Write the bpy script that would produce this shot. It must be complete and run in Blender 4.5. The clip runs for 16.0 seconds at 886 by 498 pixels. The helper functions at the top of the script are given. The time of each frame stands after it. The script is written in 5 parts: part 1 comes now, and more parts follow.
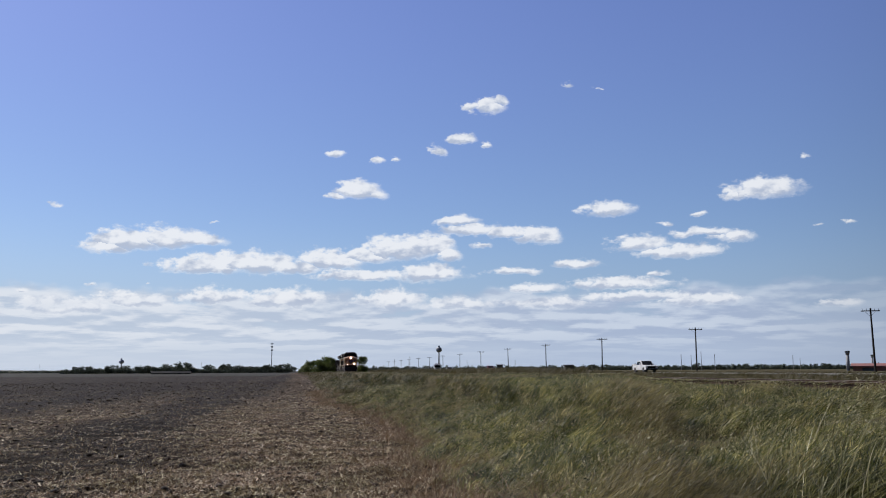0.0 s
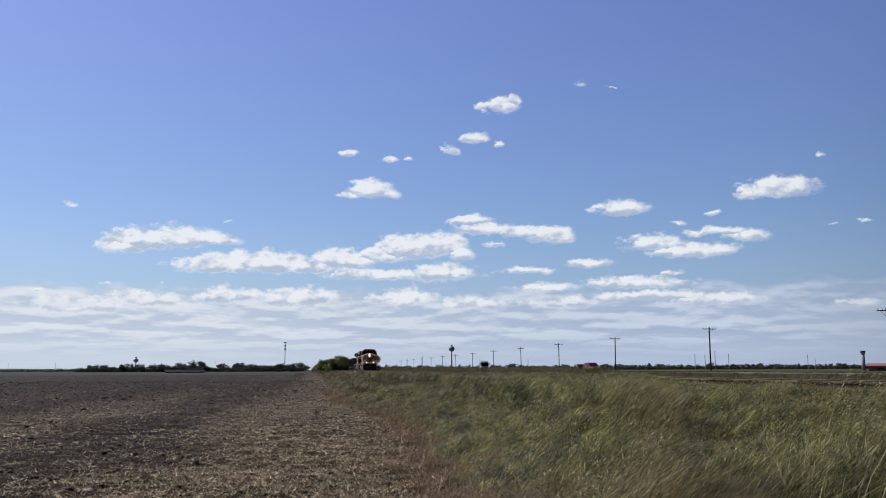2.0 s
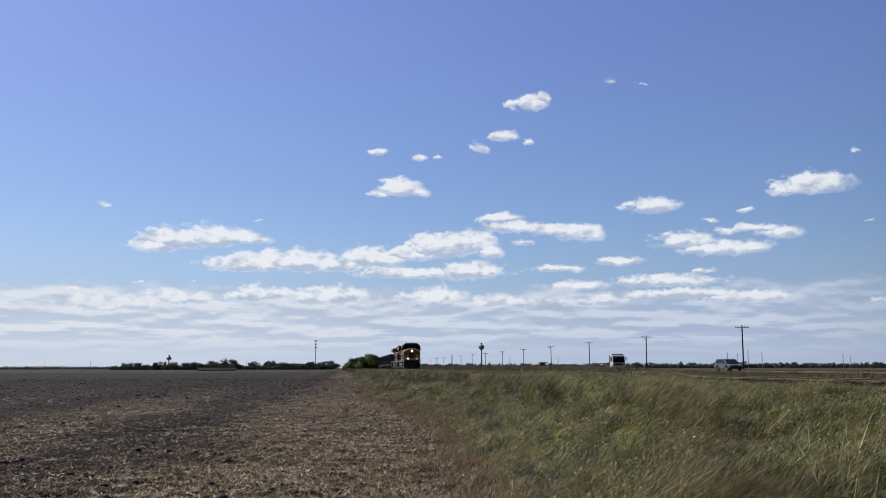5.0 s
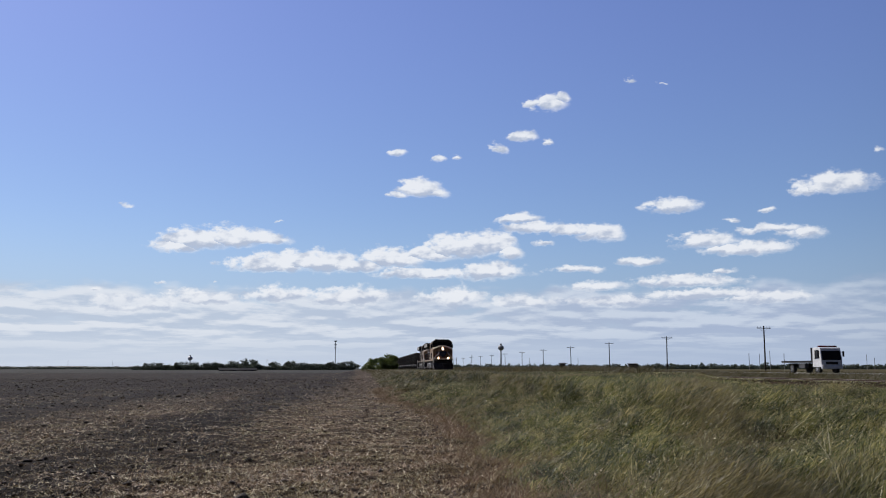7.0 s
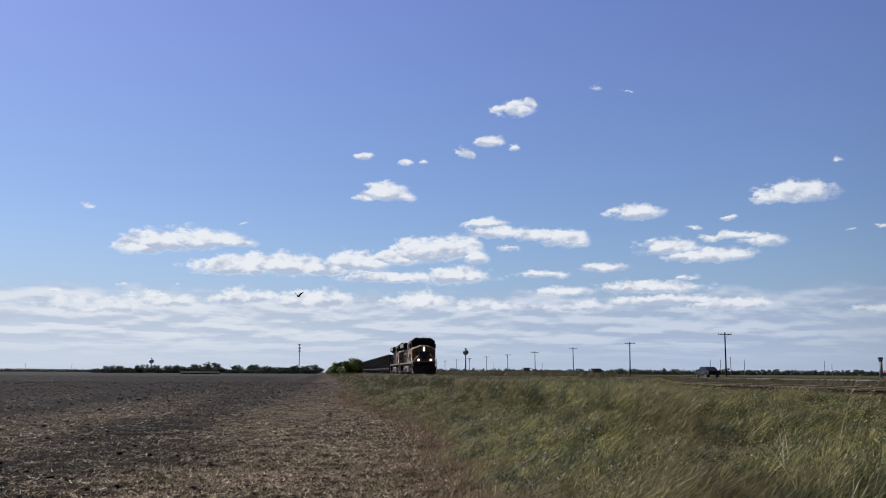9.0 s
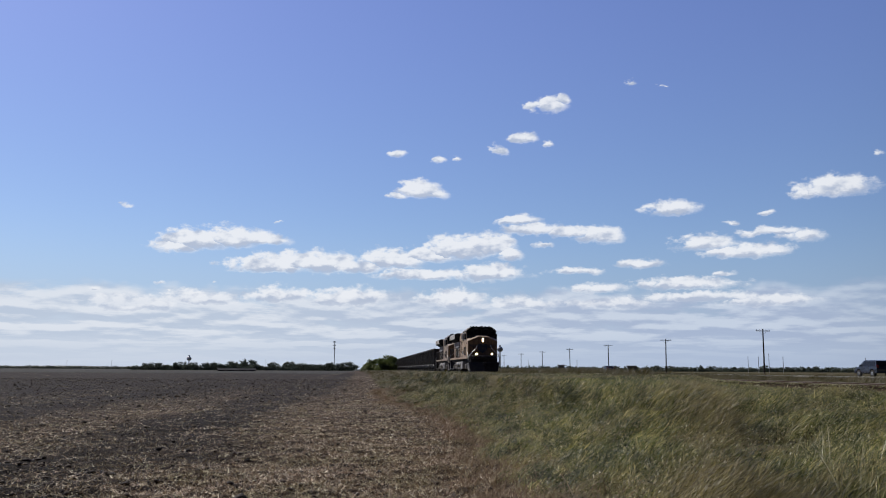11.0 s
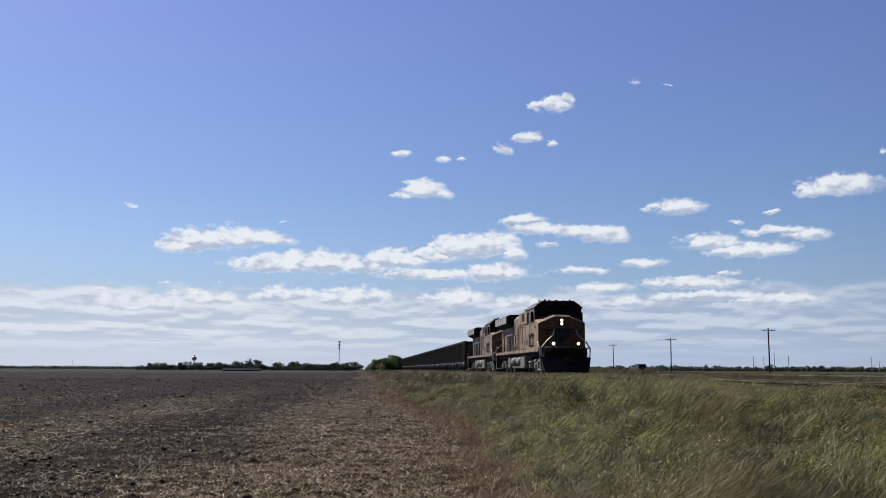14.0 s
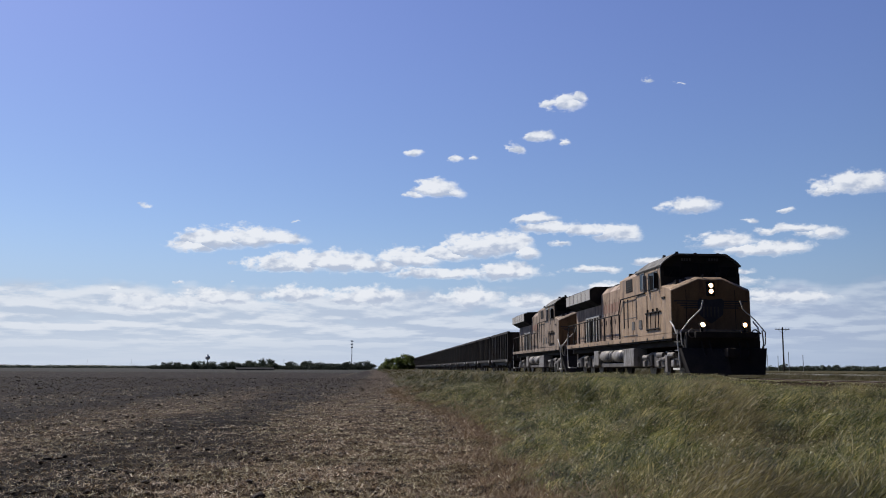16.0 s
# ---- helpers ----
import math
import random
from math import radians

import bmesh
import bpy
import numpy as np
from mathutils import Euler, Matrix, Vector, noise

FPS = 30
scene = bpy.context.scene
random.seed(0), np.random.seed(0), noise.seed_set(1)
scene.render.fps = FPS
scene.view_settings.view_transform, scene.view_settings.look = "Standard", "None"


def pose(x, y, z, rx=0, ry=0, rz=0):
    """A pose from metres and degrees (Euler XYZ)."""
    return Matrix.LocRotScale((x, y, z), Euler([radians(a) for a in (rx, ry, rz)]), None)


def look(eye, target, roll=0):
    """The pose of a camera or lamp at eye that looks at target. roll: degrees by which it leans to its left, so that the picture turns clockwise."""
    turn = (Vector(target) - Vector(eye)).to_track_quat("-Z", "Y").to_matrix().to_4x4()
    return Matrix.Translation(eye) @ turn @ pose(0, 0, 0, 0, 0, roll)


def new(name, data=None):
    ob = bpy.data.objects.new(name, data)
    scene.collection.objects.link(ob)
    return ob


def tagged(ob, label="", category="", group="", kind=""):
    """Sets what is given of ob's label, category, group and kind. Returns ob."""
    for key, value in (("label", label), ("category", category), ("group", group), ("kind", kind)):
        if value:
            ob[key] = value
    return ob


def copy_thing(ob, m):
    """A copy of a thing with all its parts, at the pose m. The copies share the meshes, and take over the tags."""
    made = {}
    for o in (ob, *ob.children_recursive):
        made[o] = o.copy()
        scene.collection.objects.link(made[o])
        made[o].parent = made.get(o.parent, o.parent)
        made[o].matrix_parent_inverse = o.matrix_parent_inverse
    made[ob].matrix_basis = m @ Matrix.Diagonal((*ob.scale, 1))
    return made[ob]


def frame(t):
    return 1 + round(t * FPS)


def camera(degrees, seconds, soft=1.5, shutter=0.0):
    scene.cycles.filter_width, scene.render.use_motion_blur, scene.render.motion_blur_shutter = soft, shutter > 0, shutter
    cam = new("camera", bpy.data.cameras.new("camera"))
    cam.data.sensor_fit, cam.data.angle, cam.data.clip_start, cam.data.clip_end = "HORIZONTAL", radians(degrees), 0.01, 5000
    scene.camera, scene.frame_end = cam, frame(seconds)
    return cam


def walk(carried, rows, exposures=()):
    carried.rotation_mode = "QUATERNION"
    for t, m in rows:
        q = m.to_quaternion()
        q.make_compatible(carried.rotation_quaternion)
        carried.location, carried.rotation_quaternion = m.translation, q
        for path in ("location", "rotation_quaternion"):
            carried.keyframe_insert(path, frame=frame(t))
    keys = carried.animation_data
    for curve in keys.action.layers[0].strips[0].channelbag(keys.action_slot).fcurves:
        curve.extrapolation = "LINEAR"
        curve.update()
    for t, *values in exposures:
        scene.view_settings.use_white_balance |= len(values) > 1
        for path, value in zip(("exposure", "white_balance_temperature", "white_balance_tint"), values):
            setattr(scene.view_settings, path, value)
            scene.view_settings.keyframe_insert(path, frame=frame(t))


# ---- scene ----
# The camera stands at the edge of a field; y runs along the railway, x to the right of it.
EYE = (0.0, 0.0, 1.6)
cam = camera(53.5, 16.0, soft=1.0)
# seconds, yaw, pitch, roll
TURNS = [
    (0.0, -9.08, 7.85, -0.28), (0.5, -8.39, 7.80, -0.22), (1.0, -8.30, 7.80, -0.17), (1.5, -8.27, 7.78, -0.17),
    (2.0, -8.24, 7.80, -0.17), (2.5, -8.18, 7.80, -0.16), (3.0, -8.10, 7.79, -0.17), (3.5, -7.91, 7.78, -0.15),
    (6.0, -5.20, 7.65, -0.04), (6.5, -4.97, 7.65, -0.02), (7.0, -5.03, 7.73, 0.03), (7.5, -6.73, 8.23, 0.34),
    (8.0, -8.57, 8.32, 0.37), (8.5, -8.02, 8.12, 0.32), (9.0, -7.28, 8.01, 0.30), (11.5, -4.93, 7.80, 0.31),
    (12.0, -4.93, 7.80, 0.31), (12.5, -4.90, 7.80, 0.30), (13.0, -4.84, 7.80, 0.25), (13.5, -4.79, 7.80, 0.25),
    (14.0, -4.76, 7.79, 0.25), (14.5, -4.62, 7.79, 0.26), (15.0, -4.30, 7.77, 0.22), (15.5, -4.17, 7.76, 0.22),
    (16.0, -3.95, 7.74, 0.25),
]
walk(cam, [(t, pose(*EYE, 90 + p, 0, y) @ pose(0, 0, 0, 0, 0, r)) for t, y, p, r in TURNS])

# ---------------------------------------------------------------- sky and sun
SUN_AZIMUTH, SUN_HEIGHT = -42.0, 48.0      # degrees, from the line of the track to the right; above the horizon
sun = new("sun", bpy.data.lights.new("sun", "SUN"))
sun.data.energy, sun.data.angle, sun.data.color = 5.0, radians(0.6), (1.0, 0.93, 0.82)
_a, _h = radians(SUN_AZIMUTH), radians(SUN_HEIGHT)
SUN_WAY = Vector((math.sin(_a) * math.cos(_h), math.cos(_a) * math.cos(_h), math.sin(_h)))
sun.matrix_world = look(SUN_WAY * 200, (0, 0, 0))


class Nodes:
    """Short way to add nodes to a tree and wire them."""

    def __init__(self, tree):
        self.tree = tree
        tree.nodes.clear()

    def add(self, kind, inputs=None):
        node = self.tree.nodes.new(kind)
        self.feed(node, inputs)
        return node

    def feed(self, node, inputs):
        for key, value in (inputs or {}).items():
            if isinstance(value, bpy.types.NodeSocket):
                self.tree.links.new(value, node.inputs[key])
            else:
                node.inputs[key].default_value = value

    def math(self, operation, a, b=0.0, c=0.0, clamp=False):
        node = self.add("ShaderNodeMath", {0: a, 1: b, 2: c})
        node.operation, node.use_clamp = operation, clamp
        return node.outputs[0]

    def vec(self, operation, a, b=(0, 0, 0)):
        node = self.add("ShaderNodeVectorMath", {0: a, 1: b})
        node.operation = operation
        return node.outputs["Value"] if operation in ("LENGTH", "DOT_PRODUCT") else node.outputs[0]

    def noise(self, where, scale, detail=4.0, rough=0.55, distortion=0.0):
        return self.add("ShaderNodeTexNoise", {"Vector": where, "Scale": scale, "Detail": detail, "Roughness": rough, "Distortion": distortion})

    def smooth(self, value, low, high, to_low=0.0, to_high=1.0):
        node = self.add("ShaderNodeMapRange", {"Value": value, "From Min": low, "From Max": high, "To Min": to_low, "To Max": to_high})
        node.interpolation_type = "SMOOTHSTEP"
        return node.outputs[0]

    def mix(self, factor, a, b, blend="MIX"):
        node = self.add("ShaderNodeMix")
        node.data_type, node.blend_type = "RGBA", blend
        self.feed(node, {0: factor, 6: a, 7: b})
        return node.outputs[2]


def build_world():
    world = bpy.data.worlds.new("sky")
    world.use_nodes = True
    scene.world = world
    n = Nodes(world.node_tree)
    way = n.add("ShaderNodeTexCoord").outputs["Generated"]
    xyz = n.add("ShaderNodeSeparateXYZ", {0: way})
    x, y, z = xyz.outputs
    azimuth = n.math("MULTIPLY", n.math("ARCTAN2", x, y), 180 / math.pi)
    height = n.math("MULTIPLY", n.math("ARCSINE", z), 180 / math.pi)
    flat = n.add("ShaderNodeCombineXYZ", {0: n.math("SUBTRACT", azimuth, 0.2), 1: height}).outputs[0]
    stretched = n.vec("MULTIPLY", flat, (0.62, 1.0, 1.0))
    # ragged edges: the place is shaken by coarse and fine noise before the puffs are looked up
    shake = n.noise(stretched, 0.85, 3.0, 0.5)
    crinkle = n.noise(stretched, 3.4, 6.0, 0.62)
    shaken = n.vec("ADD", flat, n.vec("MULTIPLY", n.vec("SUBTRACT", shake.outputs["Color"], (0.5, 0.5, 0.5)), (1.7, 0.62, 0)))
    shaken = n.vec("ADD", shaken, n.vec("MULTIPLY", n.vec("SUBTRACT", crinkle.outputs["Color"], (0.5, 0.5, 0.5)), (0.50, 0.30, 0)))
    found, above = [], []

    def puff(a, h, w, t, strength=1.0):
        """A puff at an azimuth and height, so wide and tall, with a flatter base than top."""
        strength *= 0.52 + 0.48 * min(1.0, t / 0.65)      # small ones stay thin
        h -= t * 0.22
        off = n.add("ShaderNodeSeparateXYZ", {0: n.vec("MULTIPLY", n.vec("SUBTRACT", shaken, (a, h, 0)), (1 / w, 1 / t, 0))}).outputs
        rise = off[1]
        steep = n.math("MAXIMUM", n.math("MULTIPLY", rise, 0.86), n.math("MULTIPLY", rise, -1.75))
        away = n.math("SQRT", n.math("ADD", n.math("MULTIPLY", off[0], off[0]), n.math("MULTIPLY", steep, steep)))
        value = n.math("SUBTRACT", strength, away)
        if found:                # the upper side of a puff is lit, its underside grey
            mine = n.math("GREATER_THAN", value, found[-1])
            above.append(n.math("ADD", above[-1], n.math("MULTIPLY", mine, n.math("SUBTRACT", rise, above[-1]))))
            found.append(n.math("MAXIMUM", found[-1], value))
        else:
            above.append(rise)
            found.append(value)

    # left bank
    puff(-12.1, 7.55, 1.90, 0.55)
    puff(-10.9, 7.98, 2.40, 0.86)
    puff(-8.71, 8.22, 2.68, 0.80)
    puff(-6.66, 8.12, 1.95, 0.50)
    # long bank
    puff(-6.26, 6.56, 2.74, 0.68, 1.08)
    puff(-3.47, 6.77, 3.02, 0.78, 1.08)
    puff(-0.96, 6.60, 2.18, 0.59, 1.08)
    puff(1.57, 7.00, 2.21, 0.75, 1.08)
    puff(3.76, 7.39, 2.24, 0.60, 1.08)
    puff(5.98, 7.84, 2.47, 0.90, 1.08)
    puff(7.65, 7.99, 2.25, 0.90, 1.08)
    puff(9.14, 7.47, 1.12, 0.60, 1.08)
    puff(3.77, 6.11, 4.02, 0.45, 1.08)
    puff(7.83, 6.22, 2.46, 0.64, 1.08)
    # upper arm
    puff(9.71, 9.62, 1.88, 0.43)
    puff(10.82, 9.06, 2.50, 0.52)
    puff(13.05, 8.88, 2.07, 0.52)
    puff(15.08, 8.63, 1.73, 0.65)
    # small puffs
    puff(1.84, 13.98, 0.83, 0.34)
    puff(4.65, 13.49, 0.63, 0.30)
    puff(5.66, 13.57, 0.42, 0.26)
    puff(8.60, 14.20, 0.68, 0.47)
    puff(10.23, 14.99, 1.10, 0.43)
    puff(12.00, 14.57, 0.68, 0.26)
    puff(10.89, 17.08, 0.85, 0.38)
    puff(12.03, 16.99, 1.15, 0.63)
    puff(12.87, 17.26, 0.64, 0.46)
    puff(3.36, 11.61, 1.54, 0.69)
    puff(4.29, 11.37, 1.13, 0.47)
    puff(1.80, 11.22, 0.83, 0.34)
    puff(19.69, 10.25, 1.69, 0.60)
    puff(29.29, 10.93, 2.26, 0.73)
    puff(27.78, 10.69, 1.20, 0.41)
    # right bank
    puff(21.77, 7.93, 2.05, 0.64)
    puff(24.20, 7.31, 2.76, 0.59)
    puff(25.63, 8.49, 2.35, 0.42)
    puff(27.32, 8.12, 1.49, 0.50)
    puff(23.30, 9.17, 0.63, 0.25)
    puff(25.34, 9.74, 0.62, 0.25)
    puff(13.57, 6.38, 2.38, 0.30)
    puff(17.60, 6.75, 1.90, 0.43)
    puff(14.84, 5.26, 2.12, 0.48)
    puff(20.26, 5.42, 4.13, 0.51)
    # low band
    puff(-14.67, 3.91, 3.18, 0.68, 0.95)
    puff(-10.4, 4.37, 2.90, 0.60, 0.95)
    puff(-5.85, 4.65, 2.34, 0.70, 0.95)
    puff(-1.28, 4.57, 3.23, 0.78, 0.95)
    puff(5.62, 4.60, 2.48, 0.79, 0.95)
    puff(9.67, 4.23, 2.89, 0.56, 0.95)
    puff(15.55, 4.18, 3.24, 0.51, 0.95)
    puff(21.30, 4.62, 4.66, 0.49, 0.95)
    puff(25.11, 4.28, 3.38, 0.55, 0.95)
    puff(33.21, 3.86, 1.70, 0.42, 0.95)
    # wisps
    puff(17.34, 18.24, 0.84, 0.33, 0.67)
    puff(19.45, 17.92, 0.58, 0.25, 0.59)
    puff(31.59, 12.80, 0.86, 0.32, 0.63)
    puff(32.09, 8.64, 0.60, 0.24, 0.67)
    puff(33.97, 8.67, 0.75, 0.24, 0.67)
    puff(-15.24, 9.93, 0.56, 0.36, 0.63)
    puff(-5.83, 9.44, 0.51, 0.21, 0.59)
    puff(-13.02, 5.26, 0.97, 0.24, 0.67)
    puff(-16.70, 4.73, 0.91, 0.27, 0.67)
    puff(-12.29, 4.80, 0.40, 0.20, 0.71)
    puff(-9.87, 5.42, 0.33, 0.21, 0.67)
    puff(11.56, 8.02, 0.83, 0.30, 0.71)
    puff(35.85, 7.27, 0.60, 0.27, 0.67)
    puff(22.76, 6.04, 1.17, 0.30, 0.67)

    # billows, and the same billows a little nearer to the sun, which shade the far side
    lumps = n.noise(stretched, 1.7, 8.0, 0.60).outputs["Fac"]
    ahead = n.noise(n.vec("ADD", stretched, (-0.20, 0.34, 0.0)), 1.3, 3.0, 0.5).outputs["Fac"]
    broad = n.noise(stretched, 1.3, 3.0, 0.5).outputs["Fac"]
    relief = n.math("MULTIPLY", n.math("SUBTRACT", ahead, broad), 2.2)
    body = n.math("ADD", found[-1], n.math("MULTIPLY", n.math("SUBTRACT", lumps, 0.45), 1.7))
    dense = n.smooth(body, -0.10, n.smooth(above[-1], -0.35, 0.35, 0.85, 0.40))
    thick = n.smooth(body, 0.16, 0.62)
    shade = n.math("ADD", relief, n.math("MULTIPLY", thick, n.smooth(above[-1], 0.45, -0.45, -0.10, 0.90)))
    # the deck of far cloud: rows of flat-based heaps, closer together and paler towards the horizon
    tone_top = n.mix(n.smooth(azimuth, -14.0, 24.0), (0.725, 0.77, 0.845, 1), (0.565, 0.64, 0.765, 1))
    tone_base = n.mix(n.smooth(azimuth, -14.0, 24.0), (0.50, 0.58, 0.71, 1), (0.385, 0.465, 0.63, 1))
    def layer_place(raise_by):
        """Rows of far cloud that close up towards the horizon."""
        depth = n.math("LOGARITHM", n.math("ADD", n.math("MAXIMUM", height, 0.0), 0.9 + raise_by), 2.718)
        return n.add("ShaderNodeCombineXYZ", {0: n.math("MULTIPLY", azimuth, 0.20), 1: n.math("MULTIPLY", depth, 4.3)}).outputs[0]

    def deck(below):
        """The deck of far heaps: bright along their upper edges, grey beneath."""
        here = n.noise(layer_place(0.0), 1.0, 7.0, 0.56).outputs["Fac"]
        higher = n.noise(layer_place(0.32), 1.0, 5.0, 0.52).outputs["Fac"]
        swell = n.noise(stretched, 0.5, 3.0, 0.5).outputs["Fac"]
        top = n.smooth(n.math("ADD", height, n.math("MULTIPLY", n.math("SUBTRACT", swell, 0.5), 2.6)), 5.3, 4.4)
        top = n.math("MULTIPLY", top, n.smooth(azimuth, 36.0, 25.0, 0.45, 1.0))
        cover = n.math("MULTIPLY", n.math("MULTIPLY", n.smooth(here, 0.30, 0.47), top), n.smooth(height, 0.6, 2.6, 0.10, 0.95))
        lit = n.smooth(n.math("SUBTRACT", here, higher), -0.09, 0.10)
        return n.mix(cover, below, n.mix(lit, tone_base, tone_top))

    haze = n.smooth(height, 10.0, -0.5, 0.0, 0.80)
    sky = n.add("ShaderNodeTexSky")
    sky.sky_type, sky.sun_disc = "NISHITA", False
    sky.sun_elevation, sky.sun_rotation = radians(SUN_HEIGHT), radians(SUN_AZIMUTH)
    sky.air_density, sky.dust_density, sky.ozone_density = 1.0, 0.5, 2.0
    air = n.mix(n.smooth(height, 6.0, 26.0), (0.071, 0.078, 0.097, 1), (0.083, 0.081, 0.113, 1))
    blue = n.mix(1.0, sky.outputs[0], air, "MULTIPLY")
    # the whole sky is dimmed away from the sun to darken faces turned away
    side = Vector((math.sin(_a) * 0.93, math.cos(_a) * 0.93, 0.37))
    sunward = n.smooth(n.vec("DOT_PRODUCT", way, tuple(side)), -0.38, 0.42, 0.05, 1.0)
    low = n.mix(n.smooth(azimuth, -6.0, 22.0), (0.37, 0.485, 0.69, 1), (0.285, 0.392, 0.60, 1))
    hazed = n.mix(haze, blue, low)
    mist = n.mix(n.smooth(azimuth, -14.0, 24.0), (0.61, 0.675, 0.785, 1), (0.455, 0.54, 0.70, 1))
    layered = deck(n.mix(n.smooth(height, 4.8, 2.0, 0.0, 0.75), hazed, mist))
    white = n.mix(n.smooth(shade, -0.08, 0.72), (0.83, 0.855, 0.905, 1), (0.46, 0.525, 0.66, 1))
    cover = n.math("MULTIPLY", dense, n.smooth(height, 2.6, 5.0, 0.30, 0.95))
    final = n.mix(cover, layered, white)
    out = n.add("ShaderNodeBackground", {"Color": final, "Strength": sunward})
    n.add("ShaderNodeOutputWorld", {"Surface": out.outputs[0]})


build_world()


# ---------------------------------------------------------------- materials
def material(name, colour, other=None, rough=0.7, metal=0.0, scale=3.0, fine=40.0, spread=0.5, bump=0.2, spots=None, glow=None, gloss=0.5):
    """A worn surface: two colours mixed by coarse noise, grain from fine noise, relief from both. spots: a third colour of dirt."""
    m = bpy.data.materials.new(name)
    m.use_nodes = True
    n = Nodes(m.node_tree)
    where = n.add("ShaderNodeTexCoord").outputs["Object"]
    other = other or tuple(c * 0.7 for c in colour)
    coarse, grain = n.noise(where, scale, 5.0), n.noise(where, fine, 3.0)
    tone = n.mix(n.smooth(coarse.outputs["Fac"], 0.5 - spread * 0.4, 0.5 + spread * 0.4), (*colour, 1), (*other, 1))
    tone = n.mix(n.smooth(grain.outputs["Fac"], 0.3, 0.7, 0.0, 0.5), tone, n.mix(1.0, tone, (0.62, 0.6, 0.58, 1), "MULTIPLY"))
    if spots:
        dirt = n.noise(n.vec("MULTIPLY", where, (1.0, 1.0, 0.25)), scale * 2.3, 6.0, 0.65)
        tone = n.mix(n.smooth(dirt.outputs["Fac"], 0.46, 0.66, 0.0, 0.85), tone, (*spots, 1))
    relief = n.add("ShaderNodeBump", {"Strength": bump, "Distance": 0.02, "Height": grain.outputs["Fac"]})
    shine = n.smooth(coarse.outputs["Fac"], 0.3, 0.7, max(0.03, rough - 0.1), min(1.0, rough + 0.1))
    inputs = {"Base Color": tone, "Roughness": shine, "Metallic": metal, "Specular IOR Level": gloss, "Normal": relief.outputs[0]}
    if glow:
        inputs.update({"Emission Color": (*glow[:3], 1), "Emission Strength": glow[3]})
    skin = n.add("ShaderNodeBsdfPrincipled", inputs)
    n.add("ShaderNodeOutputMaterial", {"Surface": skin.outputs[0]})
    return m


def leaf_material(name, colours, rough=0.42, through_share=0.45, patchy=False, gloss=0.5):
    """Leaves and blades: each island takes its own tone; part of the light passes through."""
    m = bpy.data.materials.new(name)
    m.use_nodes = True
    n = Nodes(m.node_tree)
    own = n.add("ShaderNodeNewGeometry").outputs["Random Per Island"]
    ramp = n.add("ShaderNodeValToRGB", {"Fac": own})
    stops = ramp.color_ramp.elements
    while len(stops) < len(colours):
        stops.new(0.5)
    for i, c in enumerate(colours):
        stops[i].position, stops[i].color = i / (len(colours) - 1), (*c, 1)
    where = n.add("ShaderNodeTexCoord").outputs["Object"]
    patch = n.noise(where, 0.6, 4.0)
    tone = n.mix(n.smooth(patch.outputs["Fac"], 0.35, 0.65), ramp.outputs[0], n.mix(1.0, ramp.outputs[0], (0.70, 0.74, 0.62, 1), "MULTIPLY"))
    if patchy:          # tufts differ: deep green with hollow shade painted in, yellow green, dry brown places
        tuft = n.noise(where, 1.7, 5.0, 0.62).outputs["Fac"]
        tone = n.mix(n.smooth(tuft, 0.40, 0.60), n.mix(1.0, tone, (0.30, 0.36, 0.31, 1), "MULTIPLY"), n.mix(1.0, tone, (1.62, 1.57, 1.24, 1), "MULTIPLY"))
        dry = n.noise(where, 0.42, 4.0, 0.6).outputs["Fac"]
        tone = n.mix(n.smooth(dry, 0.47, 0.60, 0.0, 0.7), tone, n.mix(own, (0.10, 0.078, 0.036, 1), (0.30, 0.24, 0.125, 1)))
    front = n.add("ShaderNodeBsdfPrincipled", {"Base Color": tone, "Roughness": rough, "Specular IOR Level": gloss})
    back = n.add("ShaderNodeBsdfTranslucent", {"Color": tone})
    both = n.add("ShaderNodeMixShader", {0: through_share, 1: front.outputs[0], 2: back.outputs[0]})
    n.add("ShaderNodeOutputMaterial", {"Surface": both.outputs[0]})
    return m


LANE_STEP = 8.7     # metres between the pale lanes that the harvester left


